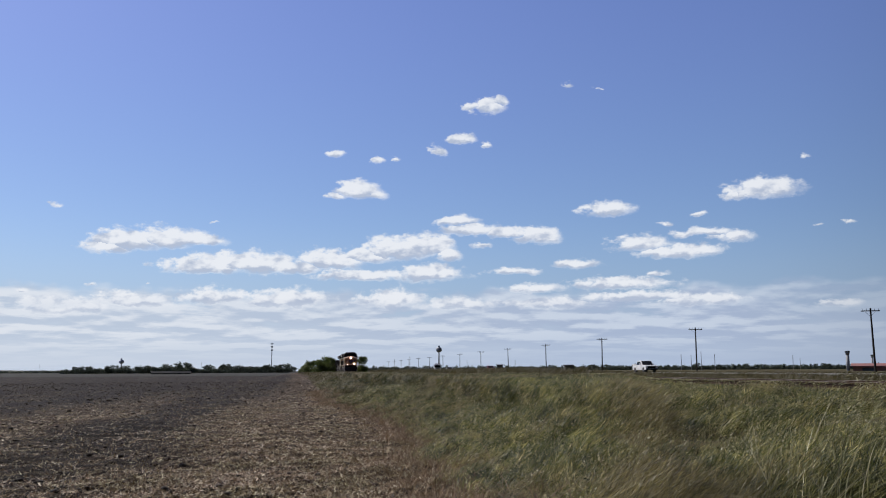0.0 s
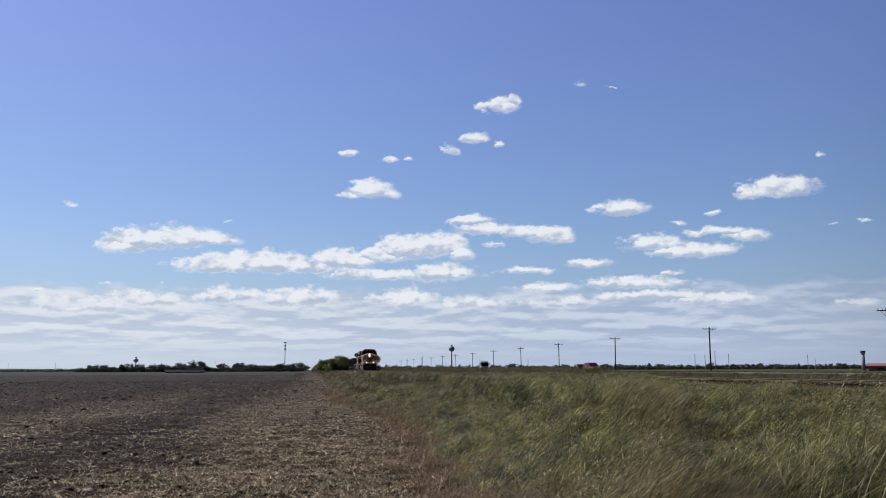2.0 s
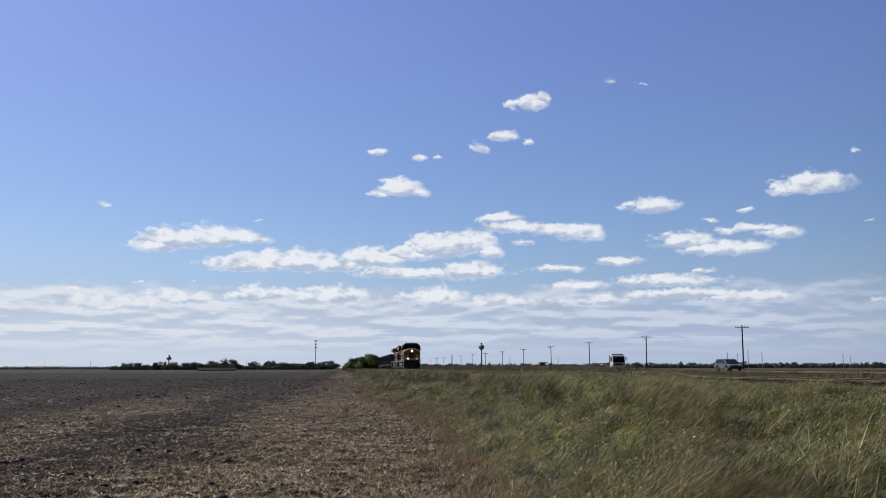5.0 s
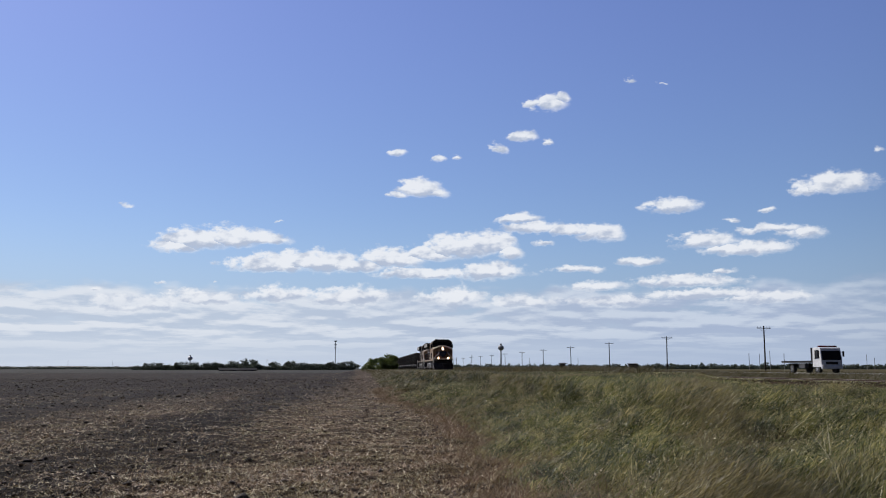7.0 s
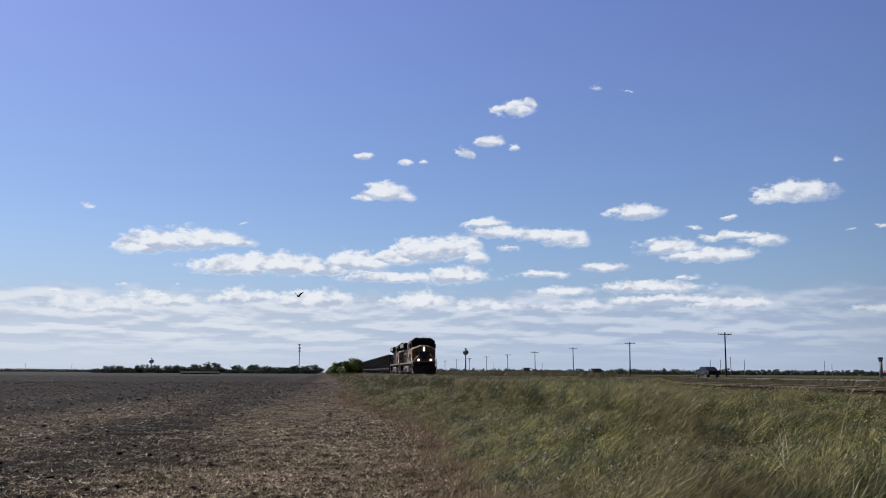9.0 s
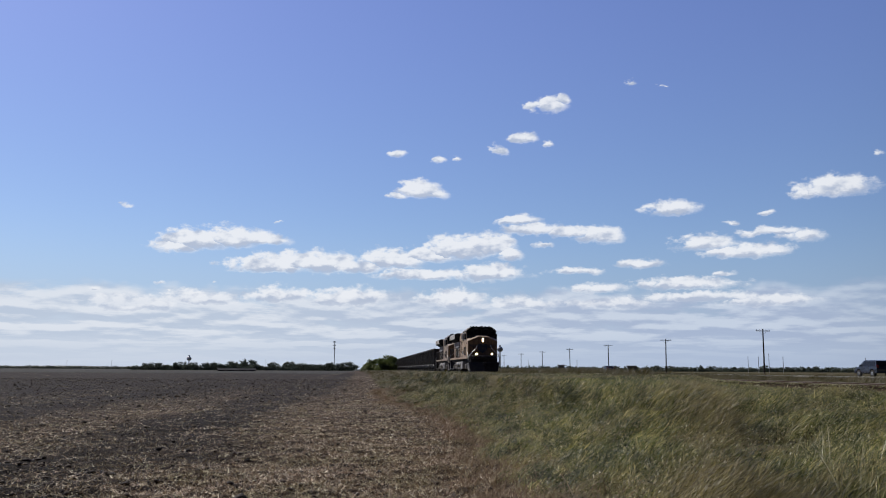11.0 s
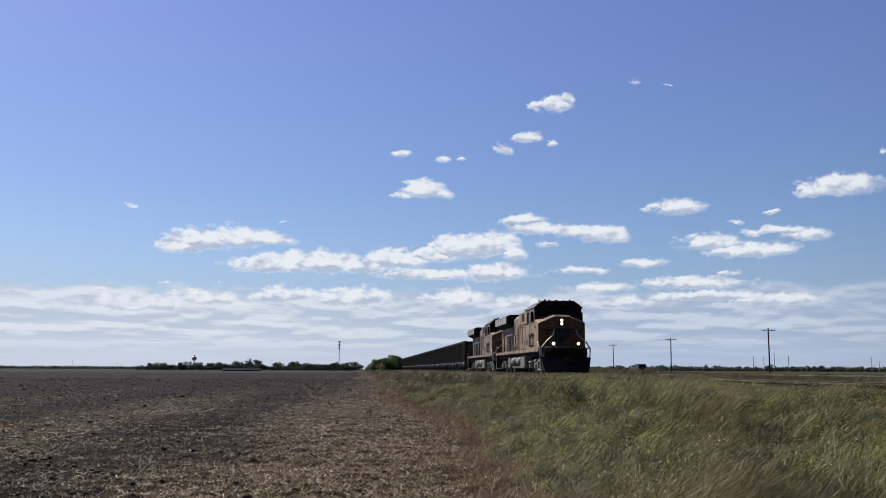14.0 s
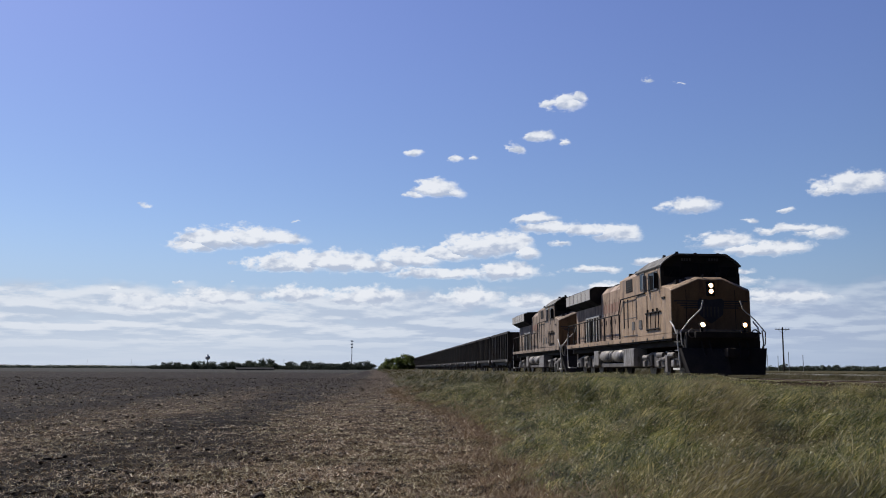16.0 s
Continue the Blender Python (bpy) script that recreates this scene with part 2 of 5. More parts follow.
def ground_material():
    """Dark tilled soil with straw on the field, dry soil and thatch under the grass."""
    m = bpy.data.materials.new("ground_soil")
    m.use_nodes = True
    n = Nodes(m.node_tree)
    where = n.add("ShaderNodeTexCoord").outputs["Object"]
    xyz = n.add("ShaderNodeSeparateXYZ", {0: where})
    lanes = n.noise(n.vec("MULTIPLY", where, (0.10, 0.05, 1.0)), 1.0, 4.0, 0.6)
    medium = n.noise(where, 1.3, 6.0, 0.62)
    patches = n.noise(n.vec("MULTIPLY", where, (0.8, 0.45, 1.0)), 0.42, 5.0, 0.6)
    fine = n.noise(where, 16.0, 5.0, 0.65)
    straw = n.noise(n.vec("MULTIPLY", where, (1.0, 0.4, 1.0)), 34.0, 3.0, 0.7)
    dark, light = (0.0165, 0.0132, 0.0120, 1), (0.076, 0.053, 0.036, 1)
    lane = n.math("COSINE", n.math("MULTIPLY", n.math("ADD", n.math("MINIMUM", xyz.outputs[0], -0.45), n.math("MULTIPLY", n.math("SUBTRACT", lanes.outputs["Fac"], 0.35), 3.0)), 2 * math.pi / LANE_STEP))
    amount = n.math("ADD", n.math("MULTIPLY", n.smooth(lane, -0.95, 0.5, 0.05, 0.78), n.math("MULTIPLY", n.math("MAXIMUM", n.smooth(xyz.outputs[1], 85.0, 28.0, 0.22, 1.0), n.smooth(xyz.outputs[0], -4.5, -0.5, 0.0, 0.85)), n.smooth(xyz.outputs[0], -13.0, -4.5, 0.38, 1.0))), n.math("ADD", n.math("MULTIPLY", n.math("SUBTRACT", medium.outputs["Fac"], 0.5), 2.0), n.math("MULTIPLY", n.math("SUBTRACT", patches.outputs["Fac"], 0.5), 1.6)), clamp=True)
    soil = n.mix(amount, dark, light)
    soil = n.mix(n.smooth(fine.outputs["Fac"], 0.35, 0.65, 0.0, 0.75), soil, n.mix(1.0, soil, (0.42, 0.4, 0.4, 1), "MULTIPLY"))
    crumbs = n.noise(where, 8.0, 6.0, 0.72).outputs["Fac"]
    soil = n.mix(n.smooth(crumbs, 0.50, 0.62, 0.0, 0.6), soil, n.mix(1.0, soil, (2.0, 1.95, 1.9, 1), "MULTIPLY"))
    soil = n.mix(n.smooth(crumbs, 0.46, 0.36, 0.0, 0.7), soil, (0.009, 0.008, 0.0082, 1))
    soil = n.mix(n.math("MULTIPLY", n.smooth(straw.outputs["Fac"], 0.56, 0.66), n.math("ADD", n.math("MULTIPLY", amount, 0.6), 0.1)), soil, (0.30, 0.245, 0.17, 1))
    turf = n.mix(medium.outputs["Fac"], (0.032, 0.032, 0.012, 1), (0.09, 0.072, 0.035, 1))
    edge = n.math("ADD", xyz.outputs[0], n.math("MULTIPLY", n.math("SUBTRACT", medium.outputs["Fac"], 0.5), 1.2))
    pasture = n.mix(medium.outputs["Fac"], (0.026, 0.028, 0.026, 1), (0.046, 0.045, 0.04, 1))
    soil = n.mix(n.smooth(n.math("ADD", xyz.outputs[1], n.math("MULTIPLY", lanes.outputs["Fac"], 60.0)), 340.0, 350.0), soil, pasture)
    both = n.mix(n.smooth(edge, 2.1, 3.3), soil, turf)
    relief = n.add("ShaderNodeBump", {"Strength": 1.0, "Distance": 0.12, "Height": n.math("ADD", fine.outputs["Fac"], medium.outputs["Fac"])})
    skin = n.add("ShaderNodeBsdfPrincipled", {"Base Color": both, "Roughness": 0.95, "Specular IOR Level": 0.12, "Normal": relief.outputs[0]})
    n.add("ShaderNodeOutputMaterial", {"Surface": skin.outputs[0]})
    return m


GROUND = ground_material()
ASPHALT = material("asphalt", (0.06, 0.06, 0.06), (0.085, 0.083, 0.08), 0.85, scale=0.5, fine=30, gloss=0.15)
BALLAST = material("ballast", (0.18, 0.155, 0.125), (0.105, 0.09, 0.07), 0.95, scale=6, fine=25, bump=0.8, gloss=0.08)
TIE_WOOD = material("tie_wood", (0.10, 0.075, 0.055), (0.05, 0.04, 0.03), 0.9, scale=4, fine=60, gloss=0.1)
RAIL_RUST = material("rusty_rail_web", (0.075, 0.05, 0.034), (0.045, 0.031, 0.023), 0.9, scale=5, fine=60, gloss=0.1)
RAIL_STEEL = material("rail_steel", (0.50, 0.45, 0.38), (0.34, 0.27, 0.2), 0.4, 0.7, scale=5, fine=60)
YELLOW = material("faded_yellow_paint", (0.43, 0.305, 0.20), (0.315, 0.228, 0.155), 0.6, scale=0.9, fine=14, bump=0.06, spots=(0.17, 0.125, 0.092), gloss=0.3)
YELLOW_DUSTY = material("dusty_yellow_paint", (0.44, 0.34, 0.25), (0.22, 0.16, 0.115), 0.7, scale=1.6, fine=18, bump=0.06, spots=(0.11, 0.082, 0.062), gloss=0.2)
ROOF_GREY = material("sooty_grey_paint", (0.040, 0.038, 0.036), (0.022, 0.021, 0.020), 0.8, scale=1.0, fine=14, bump=0.08, gloss=0.2)
CAB_ROOF = material("weathered_roof_paint", (0.20, 0.195, 0.185), (0.10, 0.096, 0.09), 0.7, scale=1.2, fine=14, bump=0.08, spots=(0.05, 0.046, 0.043), gloss=0.25)
YELLOW_WORN = material("worn_yellow_paint", (0.44, 0.33, 0.25), (0.24, 0.175, 0.13), 0.7, scale=1.1, fine=16, bump=0.06, spots=(0.13, 0.085, 0.065), gloss=0.2)
# Darker, browner copy of the yellow: the nose front's shade put into colour.
YELLOW_SHADED = material("shaded_yellow_paint", (0.25, 0.155, 0.085), (0.19, 0.118, 0.068), 0.6, scale=0.9, fine=14, bump=0.06, spots=(0.11, 0.066, 0.042), gloss=0.2)
LETTER_RED = material("faded_red_lettering", (0.24, 0.13, 0.10), (0.30, 0.20, 0.15), 0.7, scale=2.5, fine=16, gloss=0.2)
LAMP_RIM = material("lamp_reflector", (0.9, 0.7, 0.45), (0.9, 0.7, 0.45), 0.3, bump=0.0, glow=(1.0, 0.52, 0.22, 1.1))
UNDER_GREY = material("dirty_grey_paint", (0.13, 0.122, 0.115), (0.07, 0.064, 0.06), 0.65, scale=1.5, fine=20, spots=(0.06, 0.05, 0.042))
TRUCK_SILVER = material("dusty_silver_paint", (0.31, 0.295, 0.28), (0.20, 0.185, 0.17), 0.55, 0.2, scale=2.0, fine=20, spots=(0.10, 0.08, 0.06))
WING_GREY = material("wing_grey_paint", (0.46, 0.44, 0.41), (0.36, 0.34, 0.32), 0.6, scale=1.0, fine=16)
BLACK_STEEL = material("black_steel", (0.022, 0.021, 0.022), (0.040, 0.035, 0.033), 0.8, 0.0, scale=2.0, fine=20, gloss=0.15)
WHEEL_STEEL = material("wheel_steel", (0.09, 0.075, 0.06), (0.045, 0.036, 0.03), 0.5, 0.6, scale=4, fine=30)
DARK_GLASS = material("dark_glass", (0.012, 0.013, 0.015), (0.02, 0.02, 0.022), 0.12, scale=1, fine=5, bump=0.0, gloss=0.15)
RAIL_WHITE = material("white_handrail_paint", (0.72, 0.70, 0.66), (0.5, 0.48, 0.44), 0.45, scale=3, fine=30)
NAVY = material("navy_paint", (0.028, 0.034, 0.055), (0.02, 0.025, 0.04), 0.5, scale=2, fine=20)
LAMP_GLOW = material("lit_headlamp", (1.0, 0.85, 0.6), (1.0, 0.85, 0.6), 0.3, bump=0.0, glow=(1.0, 0.70, 0.40, 130.0))
CAR_BLACK = material("gondola_black", (0.020, 0.019, 0.019), (0.036, 0.032, 0.029), 0.75, scale=0.8, fine=12, spots=(0.05, 0.038, 0.030), gloss=0.3)
COAL = material("coal", (0.012, 0.012, 0.012), (0.03, 0.029, 0.028), 0.7, scale=2, fine=10, bump=0.8)
POLE_WOOD = material("pole_wood", (0.042, 0.032, 0.026), (0.024, 0.019, 0.016), 0.9, scale=2, fine=30)
GALVANISED = material("galvanised_steel", (0.32, 0.33, 0.34), (0.24, 0.25, 0.26), 0.5, 0.5, scale=2, fine=20)
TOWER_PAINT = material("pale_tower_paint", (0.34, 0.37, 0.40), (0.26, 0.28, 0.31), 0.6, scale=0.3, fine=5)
BARK = material("bark", (0.09, 0.07, 0.052), (0.05, 0.04, 0.03), 0.95, scale=4, fine=30, bump=0.6)
GRASS = leaf_material("grass_blades", [(0.026, 0.036, 0.010), (0.062, 0.079, 0.021), (0.118, 0.131, 0.037), (0.185, 0.176, 0.065), (0.50, 0.44, 0.25), (0.104, 0.118, 0.034)], patchy=True, through_share=0.45, gloss=0.32)
# Olive, darker copy of the grass; the far bank's shade is in the colour.
SHADED_OLIVE_GRASS = leaf_material("shaded_olive_grass", [(0.018, 0.023, 0.008), (0.040, 0.046, 0.016), (0.064, 0.069, 0.026), (0.095, 0.09, 0.042), (0.17, 0.148, 0.085)], patchy=True, through_share=0.35, gloss=0.15)
DRY_GRASS = leaf_material("dry_grass", [(0.05, 0.047, 0.018), (0.085, 0.073, 0.03), (0.125, 0.10, 0.048)], gloss=0.2)
STALK = leaf_material("pale_stalks", [(0.14, 0.15, 0.05), (0.26, 0.245, 0.11), (0.66, 0.60, 0.42)])
DRY = leaf_material("dry_stems", [(0.13, 0.082, 0.050), (0.22, 0.142, 0.088), (0.42, 0.315, 0.21)], 0.8, 0.2)
LEAVES = leaf_material("tree_leaves", [(0.06, 0.085, 0.028), (0.11, 0.145, 0.045), (0.165, 0.18, 0.065)], gloss=0.2, through_share=0.55)
# Far leaves are paler and bluer: aerial haze mixed into the leaf colour.
HAZED_LEAVES = leaf_material("hazed_tree_leaves", [(0.07, 0.085, 0.075), (0.088, 0.105, 0.088), (0.105, 0.12, 0.10)], 0.9, 0.2, gloss=0.05)
STRAW = leaf_material("straw", [(0.13, 0.083, 0.053), (0.21, 0.138, 0.088), (0.32, 0.225, 0.142), (0.50, 0.40, 0.27), (0.85, 0.76, 0.60)], 0.7, 0.15)
CLOD = material("soil_clod", (0.082, 0.058, 0.041), (0.019, 0.0155, 0.0140), 0.95, scale=1.1, fine=40, bump=0.6)


# ---------------------------------------------------------------- mesh helpers
def part(name, bm, mat, parent=None, label="", smooth=False):
    mesh = bpy.data.meshes.new(name)
    bm.normal_update()
    bm.to_mesh(mesh)
    bm.free()
    mesh.materials.append(mat)
    if smooth:
        mesh.polygons.foreach_set("use_smooth", [True] * len(mesh.polygons))
    ob = new(name, mesh)
    ob.parent = parent
    if label:
        ob["label"] = label
    return ob


def again(ob, m, parent):
    """One more piece on the same mesh."""
    twin = new(ob.name.split(".")[0], ob.data)
    twin.parent, twin.matrix_basis = parent, m
    return twin


def box(x0, x1, y0, y1, z0, z1, bevel=0.0, bm=None):
    bm = bm or bmesh.new()
    made = bmesh.ops.create_cube(bm, size=1.0)["verts"]
    for v in made:
        v.co = ((x0 + x1) / 2 + v.co.x * (x1 - x0), (y0 + y1) / 2 + v.co.y * (y1 - y0), (z0 + z1) / 2 + v.co.z * (z1 - z0))
    if bevel:
        edges = {e for v in made for e in v.link_edges}
        bmesh.ops.bevel(bm, geom=list(edges), offset=bevel, segments=2, affect="EDGES", profile=0.6)
    return bm


def rod(p, q, r, r2=None, sides=10, bm=None):
    bm = bm or bmesh.new()
    p, q = Vector(p), Vector(q)
    turn = (q - p).to_track_quat("Z", "Y").to_matrix().to_4x4()
    bmesh.ops.create_cone(bm, cap_ends=True, segments=sides, radius1=r, radius2=r if r2 is None else r2, depth=(q - p).length,
                          matrix=Matrix.Translation((p + q) / 2) @ turn)
    return bm


def pipe(points, r, sides=8, bm=None):
    bm = bm or bmesh.new()
    for p, q in zip(points, points[1:]):
        rod(p, q, r, None, sides, bm)
    for p in points[1:-1]:
        bmesh.ops.create_icosphere(bm, subdivisions=1, radius=r * 1.02, matrix=Matrix.Translation(p))
    return bm


def loft(sections, bm=None, bevel=0.0):
    """A closed solid through outlines with equal numbers of corners."""
    bm = bm or bmesh.new()
    rings = [[bm.verts.new(p) for p in ring] for ring in sections]
    k = len(rings[0])
    for a, b in zip(rings, rings[1:]):
        for i in range(k):
            bm.faces.new((a[i], a[(i + 1) % k], b[(i + 1) % k], b[i]))
    bm.faces.new(rings[0][::-1])
    bm.faces.new(rings[-1])
    bmesh.ops.recalc_face_normals(bm, faces=bm.faces)
    if bevel:
        bmesh.ops.bevel(bm, geom=list(bm.edges), offset=bevel, segments=2, affect="EDGES", profile=0.6)
    return bm


def along_y(outline, y0, y1, bm=None, bevel=0.0):
    """An outline of (x, z) pulled along y."""
    return loft([[(x, y, z) for x, z in outline] for y in (y0, y1)], bm, bevel)


def along_x(outline, x0, x1, bm=None, bevel=0.0):
    """An outline of (y, z) pulled along x."""
    return loft([[(x, y, z) for y, z in outline] for x in (x0, x1)], bm, bevel)


def thing(name, label, category, group="", m=None):
    ob = tagged(new(name), label, category, group)
    ob.empty_display_size = 0.5
    if m is not None:
        ob.matrix_basis = m
    return ob


def raw_mesh(name, points, faces3, mat, smooth=False):
    """A mesh from arrays of points and triangles."""
    mesh = bpy.data.meshes.new(name)
    mesh.vertices.add(len(points))
    mesh.vertices.foreach_set("co", np.asarray(points, dtype=np.float32).ravel())
    mesh.loops.add(faces3.size)
    mesh.polygons.add(len(faces3))
    mesh.loops.foreach_set("vertex_index", faces3.astype(np.int32).ravel())
    mesh.polygons.foreach_set("loop_start", np.arange(0, faces3.size, faces3.shape[1], dtype=np.int32))
    mesh.polygons.foreach_set("loop_total", np.full(len(faces3), faces3.shape[1], dtype=np.int32))
    if smooth:
        mesh.polygons.foreach_set("use_smooth", np.ones(len(faces3), dtype=bool))
    mesh.update(calc_edges=True)
    mesh.materials.append(mat)
    return mesh


def value_noise(x, y, seed=0):
    """Smooth noise from 0 to 1 on arrays."""
    def corner(i, j):
        h = np.sin(i * 127.1 + j * 311.7 + seed * 74.7) * 43758.5453
        return h - np.floor(h)
    i, j = np.floor(x), np.floor(y)
    u, v = x - i, y - j
    u, v = u * u * (3 - 2 * u), v * v * (3 - 2 * v)
    return (corner(i, j) * (1 - u) + corner(i + 1, j) * u) * (1 - v) + (corner(i, j + 1) * (1 - u) + corner(i + 1, j + 1) * u) * v


# ---------------------------------------------------------------- the ground
RAIL_TOP, TRACK_X, TRACK_TURN = 1.30, 12.5, 0.15     # the track bears off by that many degrees
ROAD_X0, ROAD_X1, ROAD_Z = 43.2, 53.2, 1.04


def ramp(v, a, b):
    s = np.clip((v - a) / (b - a), 0, 1)
    return s * s * (3 - 2 * s)


def field_edge(y):
    """Where the tilled field ends and the grass bank begins."""
    ragged = 0.7 * (value_noise(y * 0.45, y * 0 + 3, 5) - 0.5) + 0.5 * (value_noise(y * 1.7, y * 0 + 8, 6) - 0.5)
    return 1.42 + 1.25 * np.exp(-((y - 25) / 16.0) ** 2) + ragged * 0.8 - 2.6 * ramp(y, 200, 236)


def ground_height(x, y):
    edge = field_edge(y)
    z = 0.10 * ramp(x, edge - 0.2, edge + 0.5) + 0.62 * ramp(x, edge + 0.3, 7.6) + 0.24 * ramp(x, 7.6, 9.3)
    z = z - 0.35 * ramp(x, 15.4, 18.5) + 0.40 * ramp(x, 21, 38)
    z = np.maximum(z, 0.95 * ramp(y, 196, 236) * ramp(x, -9, -2.0) * (1 - ramp(x, 7, 9)))
    near = np.exp(-(np.maximum(y, 0) / 45) ** 2)
    rough = (value_noise(x * 0.9, y * 0.9, 1) - 0.5) * 0.10 + (value_noise(x * 3.3, y * 3.3, 2) - 0.5) * 0.10 + (value_noise(x * 8, y * 8, 3) - 0.5) * 0.07
    tilled = 1 - ramp(x, edge - 0.3, edge + 0.6)
    bank = ramp(x, edge, edge + 1.5) * (1 - ramp(x, 8.0, 9.2))
    return z + rough * near * tilled + bank * ((value_noise(x * 0.35, y * 0.22, 4) - 0.5) * 0.22 + (value_noise(x * 0.9, y * 0.7, 10) - 0.5) * 0.2)


def build_ground():
    def steps(first, last, fine, growth):
        out, d = [first], fine
        while out[-1] < last:
            out.append(out[-1] + d)
            d *= growth
        return np.array(out)
    xs = np.concatenate([-steps(8, 3500, 0.18, 1.09)[::-1], np.arange(-7.9, 16, 0.11), steps(16, 3500, 0.3, 1.11)])
    ys = np.concatenate([-steps(0, 600, 1.0, 1.3)[::-1], steps(0.4, 10, 0.4, 0.99), np.arange(10.1, 26, 0.11), steps(26, 4600, 0.12, 1.028)])
    ys = np.unique(ys)
    gx, gy = np.meshgrid(xs, ys)
    z = ground_height(gx, gy)
    points = np.stack([gx, gy, z], -1).reshape(-1, 3)
    w = len(xs)
    i = (np.arange(len(ys) - 1)[:, None] * w + np.arange(w - 1)[None, :]).ravel()
    quads = np.stack([i, i + 1, i + w + 1, i + w], -1)
    tagged(new("ground", raw_mesh("ground", points, quads, GROUND, True)),
           "tilled brown field with straw beside a grassy railway bank", "ground", kind="structure")


build_ground()


def build_road():
    top = ROAD_Z + 0.06
    outline = [(ROAD_X0 - 0.6, ROAD_Z - 0.3), (ROAD_X1 + 0.6, ROAD_Z - 0.3), (ROAD_X1, top - 0.02), ((ROAD_X0 + ROAD_X1) / 2, top + 0.05), (ROAD_X0, top - 0.02)]
    road = tagged(part("road", along_y(outline, -500, 3000), ASPHALT), "grey asphalt highway with painted lane lines", "road", kind="structure")
    paint = material("road_paint", (0.62, 0.60, 0.52), (0.45, 0.43, 0.36), 0.7, scale=2, fine=20)
    for x in (ROAD_X0 + 1.3, ROAD_X1 - 1.3):
        part("edge_line", box(x - 0.06, x + 0.06, -500, 1500, top + 0.005, top + 0.03), paint, road)
    part("centre_line", box(48.14, 48.26, -500, 1500, top + 0.045, top + 0.06), paint, road)


def build_track():
    bed = [(TRACK_X - 3.1, 0.82), (TRACK_X - 1.75, 1.11), (TRACK_X + 1.75, 1.11), (TRACK_X + 3.1, 0.82), (TRACK_X + 3.1, 0.6), (TRACK_X - 3.1, 0.6)]
    track = tagged(part("railway_track", along_y(bed, -120, 1500), BALLAST), "single railway track of rusty rails on wooden ties in ballast", "railway track", kind="structure")
    shape = [(-0.07, 0), (0.07, 0), (0.07, 0.015), (0.012, 0.035), (0.012, 0.12), (0.036, 0.135), (0.036, 0.172), (-0.036, 0.172), (-0.036, 0.135), (-0.012, 0.12), (-0.012, 0.035), (-0.07, 0.015)]
    for side in (-0.755, 0.755):
        rail = part("rail", along_y([(TRACK_X + side + x, RAIL_TOP - 0.172 + z) for x, z in shape], -120, 1500), RAIL_RUST, track, "rusty steel rail")
        part("rail_head", box(TRACK_X + side - 0.034, TRACK_X + side + 0.034, -120, 1500, RAIL_TOP + 0.001, RAIL_TOP + 0.005), RAIL_STEEL, rail, "worn bright running surface")
    track.matrix_basis = pose(0, 0, 0, 0, 0, TRACK_TURN)
    tie = None
    for k in range(150):
        m = pose(TRACK_X + random.uniform(-0.04, 0.04), 6 + k * 0.53, RAIL_TOP - 0.29, 0, random.uniform(-0.5, 0.5), random.uniform(-1, 1))
        if tie is None:
            tie = part("tie", box(-1.3, 1.3, -0.115, 0.115, 0, 0.116, 0.012), TIE_WOOD, track)
            tie.matrix_basis = m
        else:
            again(tie, m, track)


build_road()
build_track()


# ---------------------------------------------------------------- grass, straw and clods
def blades(name, x, y, z, height, width, lean, way, mat, label, category, levels=3, kind="stuff", droop=0.12):
    """Many curved, tapered blades in one mesh: foot places, heights, widths, leaning by so much towards way (radians)."""
    count = len(x)
    s = np.linspace(0, 1, levels + 1)[None, :]
    bend = s ** 1.5
    px = x[:, None] + np.cos(way)[:, None] * lean[:, None] * bend
    py = y[:, None] + np.sin(way)[:, None] * lean[:, None] * bend
    pz = z[:, None] + height[:, None] * s * (1 + 1.9 * (droop - 0.12) - droop * s - 1.5 * (droop - 0.12) * s)
    turn = np.random.uniform(0, math.pi, count)
    half = width[:, None] * 0.5 * (1 - s ** 1.5)
    cx, cy = np.cos(turn)[:, None] * half, np.sin(turn)[:, None] * half
    left = np.stack([px - cx, py - cy, pz], -1)[:, :-1]
    right = np.stack([px + cx, py + cy, pz], -1)[:, :-1]
    tip = np.stack([px[:, -1], py[:, -1], pz[:, -1]], -1)[:, None]
    points = np.concatenate([left, right, tip], 1)
    n = 2 * levels + 1
    base = (np.arange(count) * n)[:, None]
    tris = []
    for k in range(levels - 1):
        tris += [(k, levels + k, levels + k + 1), (k, levels + k + 1, k + 1)]
    tris.append((levels - 1, 2 * levels - 1, 2 * levels))
    faces = (base[:, :, None] + np.array(tris)[None]).reshape(-1, 3)
    ob = new(name, raw_mesh(name, points.reshape(-1, 3), faces, mat))
    return tagged(ob, label, category, kind=kind) if label else ob


WIND = 0.15     # radians: the wind blows to the right and a little ahead


def tufted(count, x0, x1, y0, y1, spread, far_bias=1.0):
    """Foot places gathered in tufts, between two lines along the track."""
    tufts = max(1, count // 14)
    v = np.random.uniform(0, 1, tufts) ** far_bias
    ty, tx = y0 + (y1 - y0) * v, np.random.uniform(x0, x1, tufts)
    pick = np.random.randint(0, tufts, count)
    return tx[pick] + np.random.normal(0, spread, count), ty[pick] + np.random.normal(0, spread, count)


def bank_grass():
    zones = [  # count, y0, y1, tuft spread, blade width, levels
        (200000, 7.5, 24, 0.07, 0.0075, 2), (70000, 18, 36, 0.10, 0.011, 2), (150000, 22, 50, 0.12, 0.013, 2), (80000, 50, 110, 0.25, 0.028, 2), (40000, 110, 320, 0.5, 0.09, 2)]
